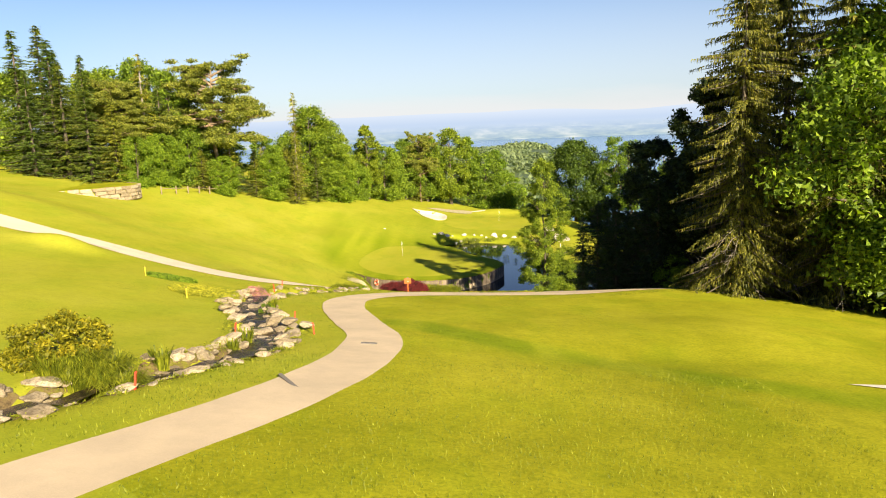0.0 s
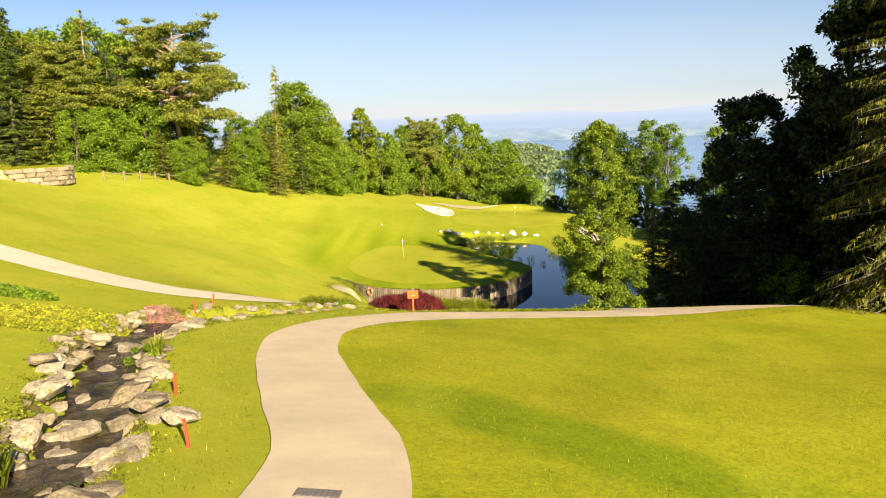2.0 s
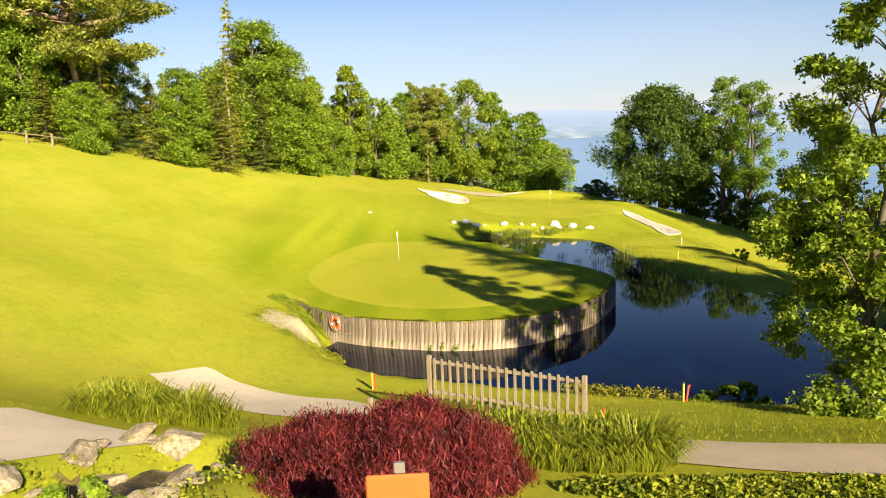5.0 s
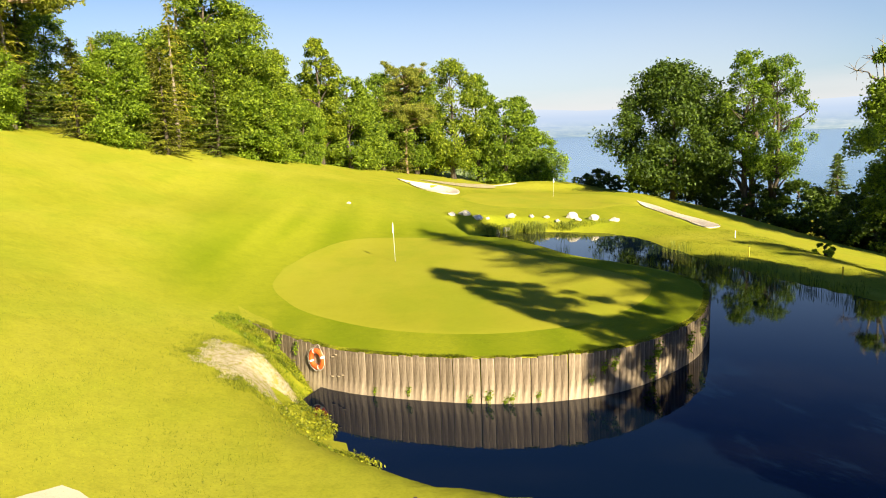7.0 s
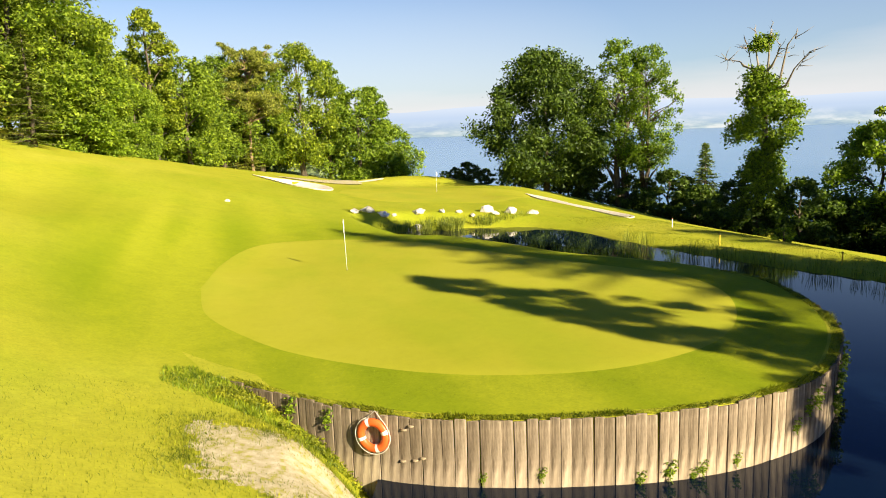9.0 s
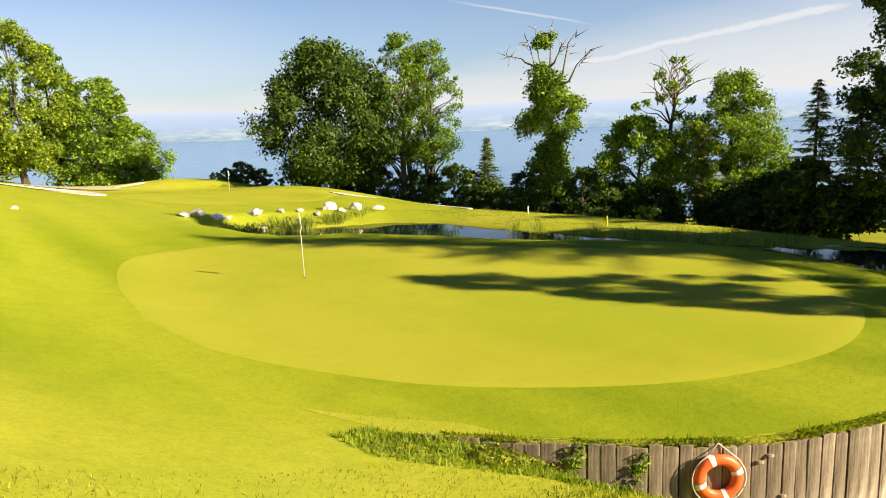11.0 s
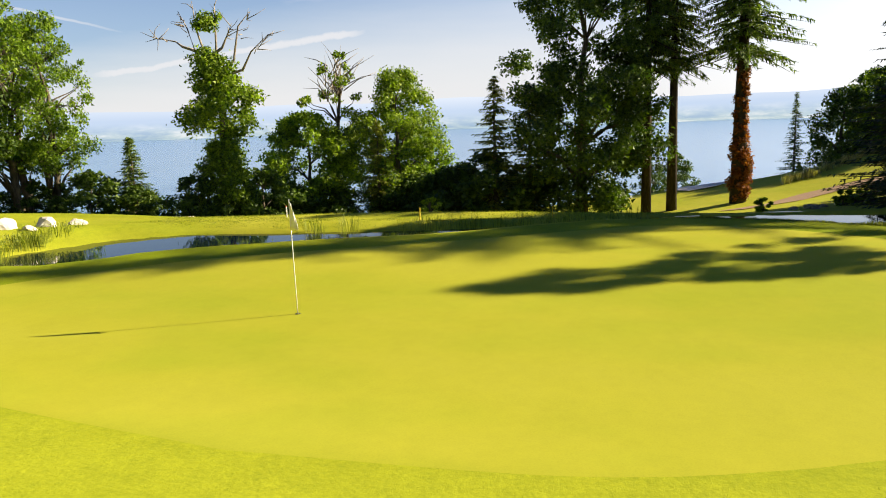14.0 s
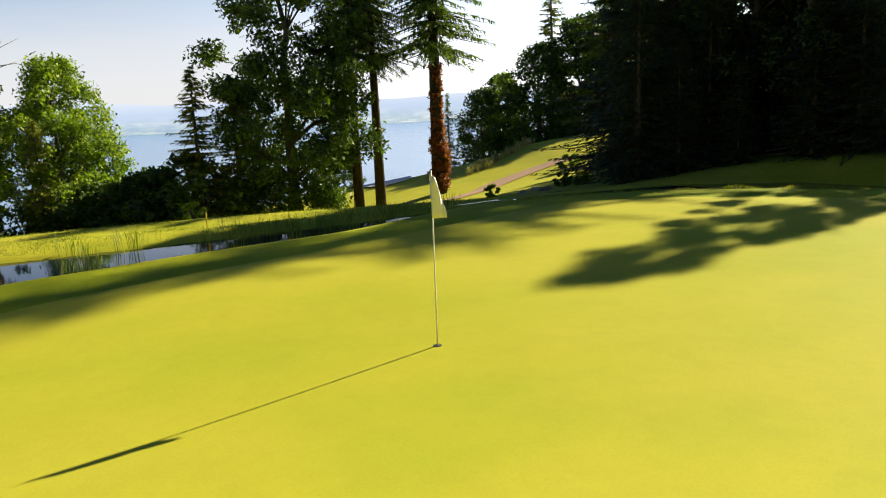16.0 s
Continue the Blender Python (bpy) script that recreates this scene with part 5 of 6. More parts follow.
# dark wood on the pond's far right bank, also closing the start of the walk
# yews and dark oaks share one leaf colour with the wood's shade painted in
yew = conifer("yew_tree", "dark dense conifer standing in shade by the pond", M_BARK, M_YEW_SHADED, 17, 8.6, 0.4, 93, 34, 9, 18, droop=0.3, size=0.52, taper=0.55)
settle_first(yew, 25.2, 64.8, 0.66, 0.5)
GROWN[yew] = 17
shade_oak = broadleaf("dark_oak", "tall dark leafy oak in deep shade by the pond", M_BARK, M_YEW_SHADED, 20, 10.5, 0.3, 19000, 0.29, 94, 140, shape=0.85, gaps=0.3, tight=0.85, limbs=26)
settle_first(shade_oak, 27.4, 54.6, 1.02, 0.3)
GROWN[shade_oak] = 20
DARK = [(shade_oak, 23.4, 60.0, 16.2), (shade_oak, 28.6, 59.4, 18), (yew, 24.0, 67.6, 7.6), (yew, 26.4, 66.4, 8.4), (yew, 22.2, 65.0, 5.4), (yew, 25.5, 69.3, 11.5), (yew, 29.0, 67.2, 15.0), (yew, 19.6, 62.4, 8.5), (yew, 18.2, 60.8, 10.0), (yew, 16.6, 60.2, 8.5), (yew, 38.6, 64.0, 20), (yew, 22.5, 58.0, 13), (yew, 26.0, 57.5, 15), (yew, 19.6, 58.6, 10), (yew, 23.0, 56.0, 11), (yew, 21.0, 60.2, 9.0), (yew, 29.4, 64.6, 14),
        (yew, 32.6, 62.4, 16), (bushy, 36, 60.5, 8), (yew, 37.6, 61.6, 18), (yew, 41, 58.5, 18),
        (spruce_a, 37.5, 43.5, 27), (bushy, 24.4, 55.5, 4.5), (dense, 29.5, 57.0, 10), (oak_b, 40, 52, 17), (dense, 43, 55, 9), (dense, 40, 38, 14), (bushy, 36, 51, 7), (bushy, 39, 46, 7)]
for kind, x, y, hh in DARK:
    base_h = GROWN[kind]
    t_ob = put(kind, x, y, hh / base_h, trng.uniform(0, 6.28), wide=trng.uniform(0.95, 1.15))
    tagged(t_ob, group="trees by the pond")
hung = conifer("drooping_spruce", "huge old spruce with long drooping olive boughs", M_BARK, M_NEEDLE_OLIVE, 30, 15, 0.8, 91, 40, 9, 52, droop=0.5, size=0.52, taper=0.42, hang=0.5, dead=16)
settle_first(hung, 31.6, 49.4, 1.0, 0.2)
put(hung, 30.6, 54.2, 0.98, 2.6, wide=0.8)
put(hung, 26.6, 45.4, 0.86, 4.0, wide=0.85)
put(hung, 33.4, 43.4, 0.98, 1.0, wide=0.8)
put(near_oak, 36.6, 40.0, 1.6, 2.0)

poplar = settle_first(broadleaf("poplar_tree", "young light green poplar on the pond bank", M_BARK, M_LEAF_POPLAR, 14.2, 6.8, 0.3, 34000, 0.125, 101, 230, cone=0.6, gaps=0.25, tight=0.66, limbs=60, girth=0.5, squash=0.75), 12.65, 58.8, 1.0, 0.5)

# past the spruces: dark trees along the crest of the far slope
hill_oak = broadleaf("hill_oak", "dark leafy oak on the crest of the far slope", M_BARK, M_LEAF_DEEP_BACKLIT, 13, 10, 0.3, 6000, 0.32, 95, 120, shape=0.9, gaps=0.2)
settle_first(hill_oak, 106, 42.5, 1.5, 0.4)
GROWN[hill_oak] = 13
for kind, x, y, hh in ((hill_oak, 112, 51, 16), (hill_oak, 116, 46, 18), (hill_oak, 104, 36, 22), (hill_oak, 109, 31, 24), (hill_oak, 99, 29, 23), (hill_oak, 95, 22, 24), (hill_oak, 92, 27, 20),
                       (spruce_a, 104, 59.5, 15), (spruce_a, 107, 39.5, 32), (spruce_a, 99, 33.5, 30), (hill_oak, 112, 80, 9), (hill_oak, 118, 76, 11), (oak_b, 110, 47, 17), (oak_b, 102, 31.5, 18), (oak_b, 52, 46, 16)):
    put(kind, x, y, hh / GROWN[kind], trng.uniform(0, 6.28))

# ---- the green's timber wall ----
WALL_LINE = spline([(-9.6, 77.2), (-8.1, 75.6), (-5.8, 73.6), (-3.8, 72.6), (-1.3, 71.85), (0.3, 71.65), (1.7, 71.75), (3.4, 72.2), (5.2, 73.4), (7.1, 75.3), (8.5, 77.8), (9.6, 81), (9.2, 83.6)], 0.02)
wall = thing("retaining_wall", 0, 0, 0, "weathered grey-brown timber plank wall round the green above the pond", "wall")
wrng = random.Random(3)


def plank_mesh(seed):
    r = random.Random(seed)
    bm = box(0, 0, 0.0, 0.232, 0.055, 2.2, 0.008)
    for v in bm.verts:
        v.co.x += r.uniform(-0.004, 0.004)
        v.co.z += r.uniform(-0.012, 0.012)
    me = bpy.data.meshes.new("plank")
    bm.to_mesh(me)
    bm.free()
    me.materials.append(M_PLANK)
    return me


plank_meshes = [plank_mesh(k) for k in range(6)]
acc = np.concatenate([[0], np.cumsum(np.hypot(*np.diff(WALL_LINE, axis=0).T))])
pos = 0.12
while pos < acc[-1]:
    i = min(int(np.searchsorted(acc, pos)), len(acc) - 2)
    x, y = WALL_LINE[i]
    d = WALL_LINE[min(i + 8, len(WALL_LINE) - 1)] - WALL_LINE[max(i - 8, 0)]
    nrm = np.array([d[1], -d[0]]) / np.hypot(*d)
    w = wrng.uniform(0.86, 1.06)
    pl = new("plank", plank_meshes[wrng.randrange(6)])
    top = float(natural([x], [y])[0]) + wrng.uniform(-0.03, 0.035)
    pl.matrix_world = Matrix.LocRotScale((x + nrm[0] * (0.04 + wrng.uniform(-0.008, 0.012)), y + nrm[1] * 0.04, top - 1.1),
                                         Euler((wrng.uniform(-0.012, 0.012), wrng.uniform(-0.012, 0.012), math.atan2(d[1], d[0]) + wrng.uniform(-0.03, 0.03))), (w, 1, 1))
    pl.parent = wall
    pos += 0.2365 * w


def wall_at(x):
    """Place on the wall's front nearest to an x on its near side, with the outward direction."""
    i = int(np.argmin(np.abs(WALL_LINE[:int(len(WALL_LINE) * 0.75), 0] - x)))
    d = WALL_LINE[min(i + 8, len(WALL_LINE) - 1)] - WALL_LINE[max(i - 8, 0)]
    nrm = np.array([d[1], -d[0]]) / np.hypot(*d)
    return WALL_LINE[i], nrm, math.atan2(d[1], d[0])


# lifebuoy
p, nrm, ang = wall_at(-6.15)
buoy = thing("lifebuoy", p[0] + nrm[0] * 0.14, p[1] + nrm[1] * 0.14, 1.0, "orange lifebuoy with white bands hanging on the timber wall", "lifebuoy", rz=ang)


def arc_band(a0, a1, R, r, seg, sides=12):
    V, F = [], []
    for k in range(seg + 1):
        a = a0 + (a1 - a0) * k / seg
        for j in range(sides):
            b = 2 * math.pi * j / sides
            q = R + r * math.cos(b)
            V.append((q * math.cos(a), r * 0.8 * math.sin(b), q * math.sin(a)))
    for k in range(seg):
        for j in range(sides):
            F.append((k * sides + j, k * sides + (j + 1) % sides, (k + 1) * sides + (j + 1) % sides, (k + 1) * sides + j))
    return V, F


part("ring", arc_band(0, 2 * math.pi, 0.285, 0.088, 40), M_BUOY, buoy, smooth=True)
for k in range(4):
    a = radians(20 + 90 * k)
    part("band", arc_band(a - 0.13, a + 0.13, 0.285, 0.091, 4), M_WHITE, buoy, "white reflective band", True)
loop = [(0.40 * math.cos(a), -0.03, 0.40 * math.sin(a)) for a in np.linspace(radians(-250), radians(20), 22)]
part("rope", tube(loop + [(0.30, -0.02, 0.27), (0.02, 0.08, 0.50), (-0.22, -0.02, 0.30)], [0.011] * (len(loop) + 3), 5), M_ROPE, buoy, "white grab rope", True)


# bracket fungi on the planks
def fungus():
    root = thing("bracket_fungus", 0, 0, 0, "small tan bracket fungus growing on a plank", "fungus")
    V = [(0.07 * math.cos(a), -0.06 * math.sin(a) + 0.0, 0) for a in np.linspace(0, math.pi, 9)]
    V += [(x * 0.8, y * 0.8, 0.03) for x, y, z in V]
    F = [tuple(range(9))[::-1], tuple(range(9, 18))] + [(k, (k + 1) % 9, 9 + (k + 1) % 9, 9 + k) for k in range(9)]
    part("cap", (V, F), M_FENCE, root)
    return root


f0 = None
for x, z in ((-5.62, 1.16), (-5.5, 1.25), (-5.66, 0.48), (-5.45, 0.52), (-5.30, 0.58)):
    p, nrm, ang = wall_at(x)
    m = Matrix.LocRotScale((p[0] + nrm[0] * 0.07, p[1] + nrm[1] * 0.07, z), Euler((0, 0, ang)), None)
    if f0 is None:
        f0 = fungus()
        f0.matrix_world = m
    else:
        copy_thing(f0, m)


# ---- flags ----
def flagstick(name, x, y, lean, label, cloth, z0):
    root = thing(name, x, y, z0, label, "flagstick")
    top = Vector((lean[0], lean[1], 2.15))
    part("pole", tube([(0, 0, -0.1), top * 0.5, top], [0.011, 0.010, 0.008], 7), M_WHITE, root, smooth=True)
    part("cup", tube([(0, 0, 0.004), (0, 0, 0.006)], [0.054, 0.054], 16), M_DARK, root, "dark hole in the turf")
    V, F = [], []
    n, m = 7, 8
    for i in range(n + 1):
        for j in range(m + 1):
            u, v = i / n, j / m
            drop = 0.54 * v
            out = u * (0.025 + 0.15 * min(1, v * 1.2) ** 0.8)
            V.append((top.x * (1 - drop / 2.15) + out * cloth[0] + 0.02 * math.sin(u * 7 + v * 3), top.y * (1 - drop / 2.15) + out * cloth[1] + 0.03 * math.sin(u * 9), 2.13 - drop - u * 0.10 * (1 - v)))
    for i in range(n):
        for j in range(m):
            F.append((i * (m + 1) + j, (i + 1) * (m + 1) + j, (i + 1) * (m + 1) + j + 1, i * (m + 1) + j + 1))
    cl = part("flag", (V, F), M_WHITE, root, "limp white flag", True)
    cl.modifiers.new("cloth", "SOLIDIFY").thickness = 0.004
    return root


flagstick("flagstick", -4.33, 89.15, (-0.05, -0.01), "white flagstick with a limp white flag on the green", (-0.2, -1.0), float(natural([-4.33], [89.15])[0]) + 0.022)
flagstick("flagstick", 11.4, 130.6, (0, 0), "white flagstick with a pale flag on the far green", (0.8, 0.3), h(11.4, 130.6) + 0.05)


# ---- wooden rails of the bridge ----
def railing(ax, ay, az, bx, by, bz, label, count):
    root = thing("picket_railing", ax, ay, az, label, "railing")
    d = Vector((bx - ax, by - ay, bz - az))
    ang = math.atan2(d.y, d.x)
    L = d.xy.length
    slope = math.atan2(d.z, L)
    for e in (Vector((0, 0, 0)), d):
        part("post", box(e.x, e.y, e.z - 0.72, 0.12, 0.12, 1.56, 0.012, ang), M_FENCE, root)
    for dz in (-0.10, -0.92):
        part("rail", box(d.x / 2, d.y / 2, d.z / 2 + dz, L, 0.06, 0.085, 0.008, ang, -slope), M_FENCE, root)
    me = None
    for k in range(count):
        f = (k + 0.8) / (count + 0.6)
        q = d * f
        off = Vector((math.sin(ang), -math.cos(ang), 0)) * 0.05
        bm = box(0, 0, 0, 0.075, 0.022, 1.12, 0.006, ang)
        if me is None:
            ob = part("picket", bm, M_FENCE, root)
            me = ob.data
        else:
            bm.free()
            ob = new("picket", me)
            ob.parent = root
        ob.location = q + off + Vector((0, 0, -0.54))
    return root


railing(-0.30, 56.1, 4.72, 3.5, 54.4, 4.66, "weathered wooden picket railing beside the pond", 18)
railing(-1.55, 53.7, 4.50, 2.3, 52.0, 4.46, "weathered wooden picket railing behind the red maple", 18)
deck = thing("bridge_deck", 0, 0, 0, "low wooden footbridge between two railings", "bridge")
for k in range(14):
    f = k / 13
    a, b = Vector((-1.4, 54.0, 0)).lerp(Vector((2.4, 52.3, 0)), f), Vector((-0.4, 55.8, 0)).lerp(Vector((3.4, 54.1, 0)), f)
    c = (a + b) / 2
    part("board", box(c.x, c.y, 3.46, 0.28, (b - a).length, 0.05, 0.006, math.atan2(1.8, 1.0) - math.pi / 2), M_FENCE, deck)

# ---- sign ----
sg = thing("wooden_sign", 0.17, 43.9, 6.42, "orange varnished wooden sign board on a post", "sign", rz=radians(4))
part("post", box(0, 0.04, 0.42, 0.09, 0.08, 1.0, 0.012), M_SIGN, sg)
board = part("board", box(0, -0.02, 0.97, 0.56, 0.045, 0.43, 0.014), M_SIGN, sg)
part("bar", box(0.02, -0.045, 0.93, 0.12, 0.012, 0.018), M_WHITE, board, "small pale line of unreadable writing")
part("plate", box(0.02, 0.02, 1.23, 0.10, 0.05, 0.10, 0.008), M_GREYBOX, sg, "small grey plate")


# ---- red maple ----
def red_maple():
    rng = np.random.default_rng(111)
    root = thing("red_maple", -0.45, 47.7, h(-0.45, 47.7) - 0.12, "low spreading dark red cut-leaf maple shrub", "shrub")
    C, R, geos = [], [], []
    for k in range(95):
        th, u = rng.uniform(0, 6.28), math.sqrt(rng.uniform(0.02, 1))
        x, y = 1.95 * u * math.cos(th), 1.2 * u * math.sin(th)
        z = 1.02 * math.sqrt(max(0.03, 1 - u * u * 0.93)) + 0.12 * math.sin(x * 3.1) - 0.05
        C.append((x, y, z - rng.uniform(0, 0.35))), R.append(rng.uniform(0.20, 0.36))
        if k % 3 == 0:
            geos.append(tube([(0, 0, -0.1), (x * 0.35, y * 0.35, z * 0.75), (x * 0.8, y * 0.8, z * 0.98), (x, y, z * 0.9)], [0.05, 0.035, 0.02, 0.008], 5))
    part("stems", join(*geos), M_BARK_PALE, root, smooth=True)
    part("foliage", leaves(C, R, 165000, 0.012, rng, 0.75, 0.7, 9.0), M_MAPLE, root)
    return root


red_maple()


# ---- low plants ----
def tuft(name, label, material, count, height, spread, width, seed, arch=0.5, category="plant"):
    """A clump of arching blades or fronds."""
    rng = np.random.default_rng(seed)
    root = thing(name, 0, 0, 0, label, category)
    V, F = [], []
    for k in range(count):
        th = rng.uniform(0, 6.28)
        r0 = spread * 0.45 * math.sqrt(rng.random())
        L = height * rng.uniform(0.6, 1.2)
        o = np.array([math.cos(th) * r0, math.sin(th) * r0, 0])
        th2 = th + rng.normal(0, 0.5)
        w = np.array([math.cos(th2), math.sin(th2), 0])
        sdir = np.array([-w[1], w[0], 0]) * width
        a = arch * rng.uniform(0.4, 1.3)
        p1, p2, p3 = o + w * a * L * 0.25 + (0, 0, L * 0.55), o + w * a * L * 0.6 + (0, 0, L * 0.9), o + w * a * L + (0, 0, L * (1.0 - 0.35 * a))
        i = len(V)
        V += [o - sdir * 0.5, o + sdir * 0.5, p1 + sdir, p1 - sdir, p2 + sdir * 0.7, p2 - sdir * 0.7, p3]
        F += [(i, i + 1, i + 2, i + 3), (i + 3, i + 2, i + 4, i + 5), (i + 5, i + 4, i + 6)]
    part("fronds", ([tuple(v) for v in V], F), material, root)
    return root


def scatter(ob, places, low=0.8, high=1.2, group="", z=None):
    first = True
    for x, y in places:
        s = trng.uniform(low, high)
        (settle_first if first else put)(ob, x, y, s, trng.uniform(0, 6.28), z=z)
        first = False
    if group:
        tagged(ob, group=group)


def around(cx, cy, rx, ry, n, seed):
    r = random.Random(seed)
    out = []
    for _ in range(n):
        a, u = r.uniform(0, 6.28), math.sqrt(r.random())
        out.append((cx + rx * u * math.cos(a), cy + ry * u * math.sin(a)))
    return out


fern = tuft("fern", "bright yellow-green fern clump with arching fronds", M_FERN, 190, 0.70, 0.7, 0.013, 121, 0.85, "fern")
scatter(fern, around(2.5, 49.2, 1.5, 0.8, 50, 1) + around(-5.7, 52.2, 1.5, 0.6, 30, 2) + around(-6.6, 10.1, 1.0, 0.7, 12, 3), 0.65, 1.05, "ferns by the path")
for x, y in around(-6.9, 9.9, 1.5, 0.9, 16, 4):
    put(fern, x, y, trng.uniform(0.95, 1.25), trng.uniform(0, 6.28))


def cover(name, label, outline_centre, rx, ry, count, size, material, seed, lift=0.10, category="ground cover"):
    """Low leafy ground cover as one sheet of many small leaves on the land."""
    rng = np.random.default_rng(seed)
    a, u = rng.uniform(0, 6.28, count), np.sqrt(rng.random(count))
    x, y = outline_centre[0] + rx * u * np.cos(a), outline_centre[1] + ry * u * np.sin(a)
    z = land(x, y) + rng.uniform(0.02, lift * 2, count)
    c = np.column_stack([x, y, z])
    V, F = leaves(c, np.full(count, 0.06), count, size, rng, kite=True)
    ob = mesh_object(name, V, F, material)
    return tagged(ob, label, category, kind="stuff")


cover("ivy_ground_cover", "bright leafy ground cover round the sign", (0.6, 45.4), 3.6, 1.0, 11000, 0.065, M_FERN, 131, 0.045)
cover("path_side_plants", "low leafy plants between two paths", (6.6, 47.3), 4.6, 0.75, 8000, 0.06, M_FERN, 132, 0.04)
cover("flower_bed", "low yellow-green flowering plants beside the brook", (-11.4, 32.0), 2.3, 2.2, 15000, 0.055, M_YELLOWFLOWER, 133, 0.07, "flower bed")
cover("flower_bed", "low pink flowering plants beside the brook", (-8.9, 35.9), 1.1, 1.1, 5200, 0.045, M_FLOWER, 134, 0.14, "flower bed")
cover("leafy_mat", "low dark green leafy mat on the slope", (-15.0, 35.3), 1.7, 0.8, 9000, 0.07, M_LEAF_FRESH, 135, 0.10)
for k, (cx, cy, rx, ry, n) in enumerate(((-5.9, 70.6, 0.7, 2.0, 3200), (-6.2, 72.7, 0.5, 0.8, 1800), (-7.2, 74.2, 0.8, 0.45, 1900), (-8.6, 75.5, 0.7, 0.4, 1300), (-4.6, 67.6, 0.8, 0.6, 1300), (-5.4, 72.9, 0.5, 0.5, 1300))):
    cover("weeds", "leafy weeds between the pond edge and the timber wall", (cx, cy), rx * 1.15, ry * 1.1, n * 2 // 3, 0.05, M_FERN, 180 + k, 0.06, "weeds")
cover("weeds", "flowering weeds on the pond bank by the railing", (5.8, 61.2), 2.1, 0.7, 2200, 0.06, M_LEAF_YELLOW, 138, 0.17, "weeds")


# wall plants: small leafy sprigs in the plank joints
def sprig(label):
    rng = np.random.default_rng(141)
    root = thing("wall_plant", 0, 0, 0, label, "plant")
    c = [(rng.normal(0, 0.10), rng.normal(-0.06, 0.03), rng.normal(0, 0.16)) for _ in range(14)]
    part("leaves", leaves(c, [0.09] * 14, 150, 0.06, rng, kite=True), M_LEAF_FRESH, root)
    return root


sp = None
for x, z, s in ((3.0, 0.95, 1.0), (3.35, 1.05, 1.2), (2.6, 0.6, 0.8), (4.6, 0.6, 1.4), (5.0, 1.0, 1.5), (4.8, 0.3, 1.2), (-1.2, 0.12, 0.8), (-0.6, 0.25, 1.0), (-0.1, 0.1, 0.7), (0.9, 0.25, 0.7), (-3.1, 0.3, 0.7), (-4.2, 0.2, 0.6), (0.1, 0.2, 0.8), (-7.0, 1.2, 1.0), (-7.7, 1.3, 1.2), (6.6, 0.8, 1.6), (7.4, 1.0, 1.4)):
    p, nrm, ang = wall_at(x)
    s *= 0.62
    m = Matrix.LocRotScale((p[0] + nrm[0] * 0.08, p[1] + nrm[1] * 0.08, z), Euler((0, 0, ang)), (s,) * 3)
    if sp is None:
        sp = sprig("small bright green plant rooted in the timber wall")
        sp.matrix_world = m
        tagged(sp, group="plants on the wall")
    else:
        copy_thing(sp, Matrix.LocRotScale(m.translation, m.to_quaternion(), (s / 0.62,) * 3))


# ---- stones ----
def stone_mesh(seed, material, flat=0.6):
    rng = np.random.default_rng(seed)
    bm = bmesh.new()
    bmesh.ops.create_icosphere(bm, subdivisions=3, radius=0.5)
    cuts = [(Vector(rng.normal(size=3)).normalized(), rng.uniform(0.22, 0.40)) for _ in range(11)]
    for v in bm.verts:
        for n, dd in cuts:
            over = v.co.dot(n) - dd
            if over > 0:
                v.co -= n * over * 0.9
        v.co *= 1 + 0.16 * noise.noise(v.co * 4 + Vector((seed, 0, 0))) + 0.07 * noise.noise(v.co * 11 + Vector((seed, 3, 0)))
        v.co.z *= flat
    me = bpy.data.meshes.new("stone")
    bm.to_mesh(me)
    bm.free()
    me.materials.append(material)
    return me


grey_stones = [stone_mesh(200 + k, M_STONE) for k in range(8)]
pale_stones = [stone_mesh(220 + k, M_WHITESTONE, 0.7) for k in range(6)]


def stone(name, me, x, y, size, label, group, z=None, stretch=1.0):
    ob = new(name, me)
    zz = h(x, y) if z is None else z
    ob.matrix_world = Matrix.LocRotScale((x, y, zz + size * 0.05), Euler((trng.uniform(-0.2, 0.2), trng.uniform(-0.2, 0.2), trng.uniform(0, 6.28))), (size * stretch, size, size * trng.uniform(0.8, 1.15)))
    return tagged(ob, label, "stone", group)


srng = random.Random(17)
sd = np.gradient(STREAM, axis=0)
sd /= np.hypot(sd[:, 0], sd[:, 1])[:, None]
for i in range(3, len(STREAM)):
    if STREAM[i, 1] < 0:
        continue
    for side in (-1, 1):
        lush = 0.5 + 0.5 * math.sin(STREAM[i, 1] * 0.9 + side) * math.sin(STREAM[i, 1] * 0.37)
        bouldery = 13 < STREAM[i, 1] < 36 or STREAM[i, 1] > 40
        for rep_k in range(4):
            if srng.random() > (0.72 if bouldery else 0.15 + 0.55 * lush):
                continue
            off = srng.uniform(0.75, 1.45) * side
            q = STREAM[i] + np.array([-sd[i, 1], sd[i, 0]]) * off + sd[i] * srng.uniform(-0.5, 0.5)
            size = (srng.uniform(0.25, 0.60) if srng.random() < 0.65 else srng.uniform(0.60, 1.0)) * (0.8 if STREAM[i, 1] > 36 else 1.0)
            stone("stone", grey_stones[srng.randrange(8)], q[0], q[1], size, "grey-brown field stone lining the brook", "stones along the brook", stretch=srng.uniform(1, 1.5))
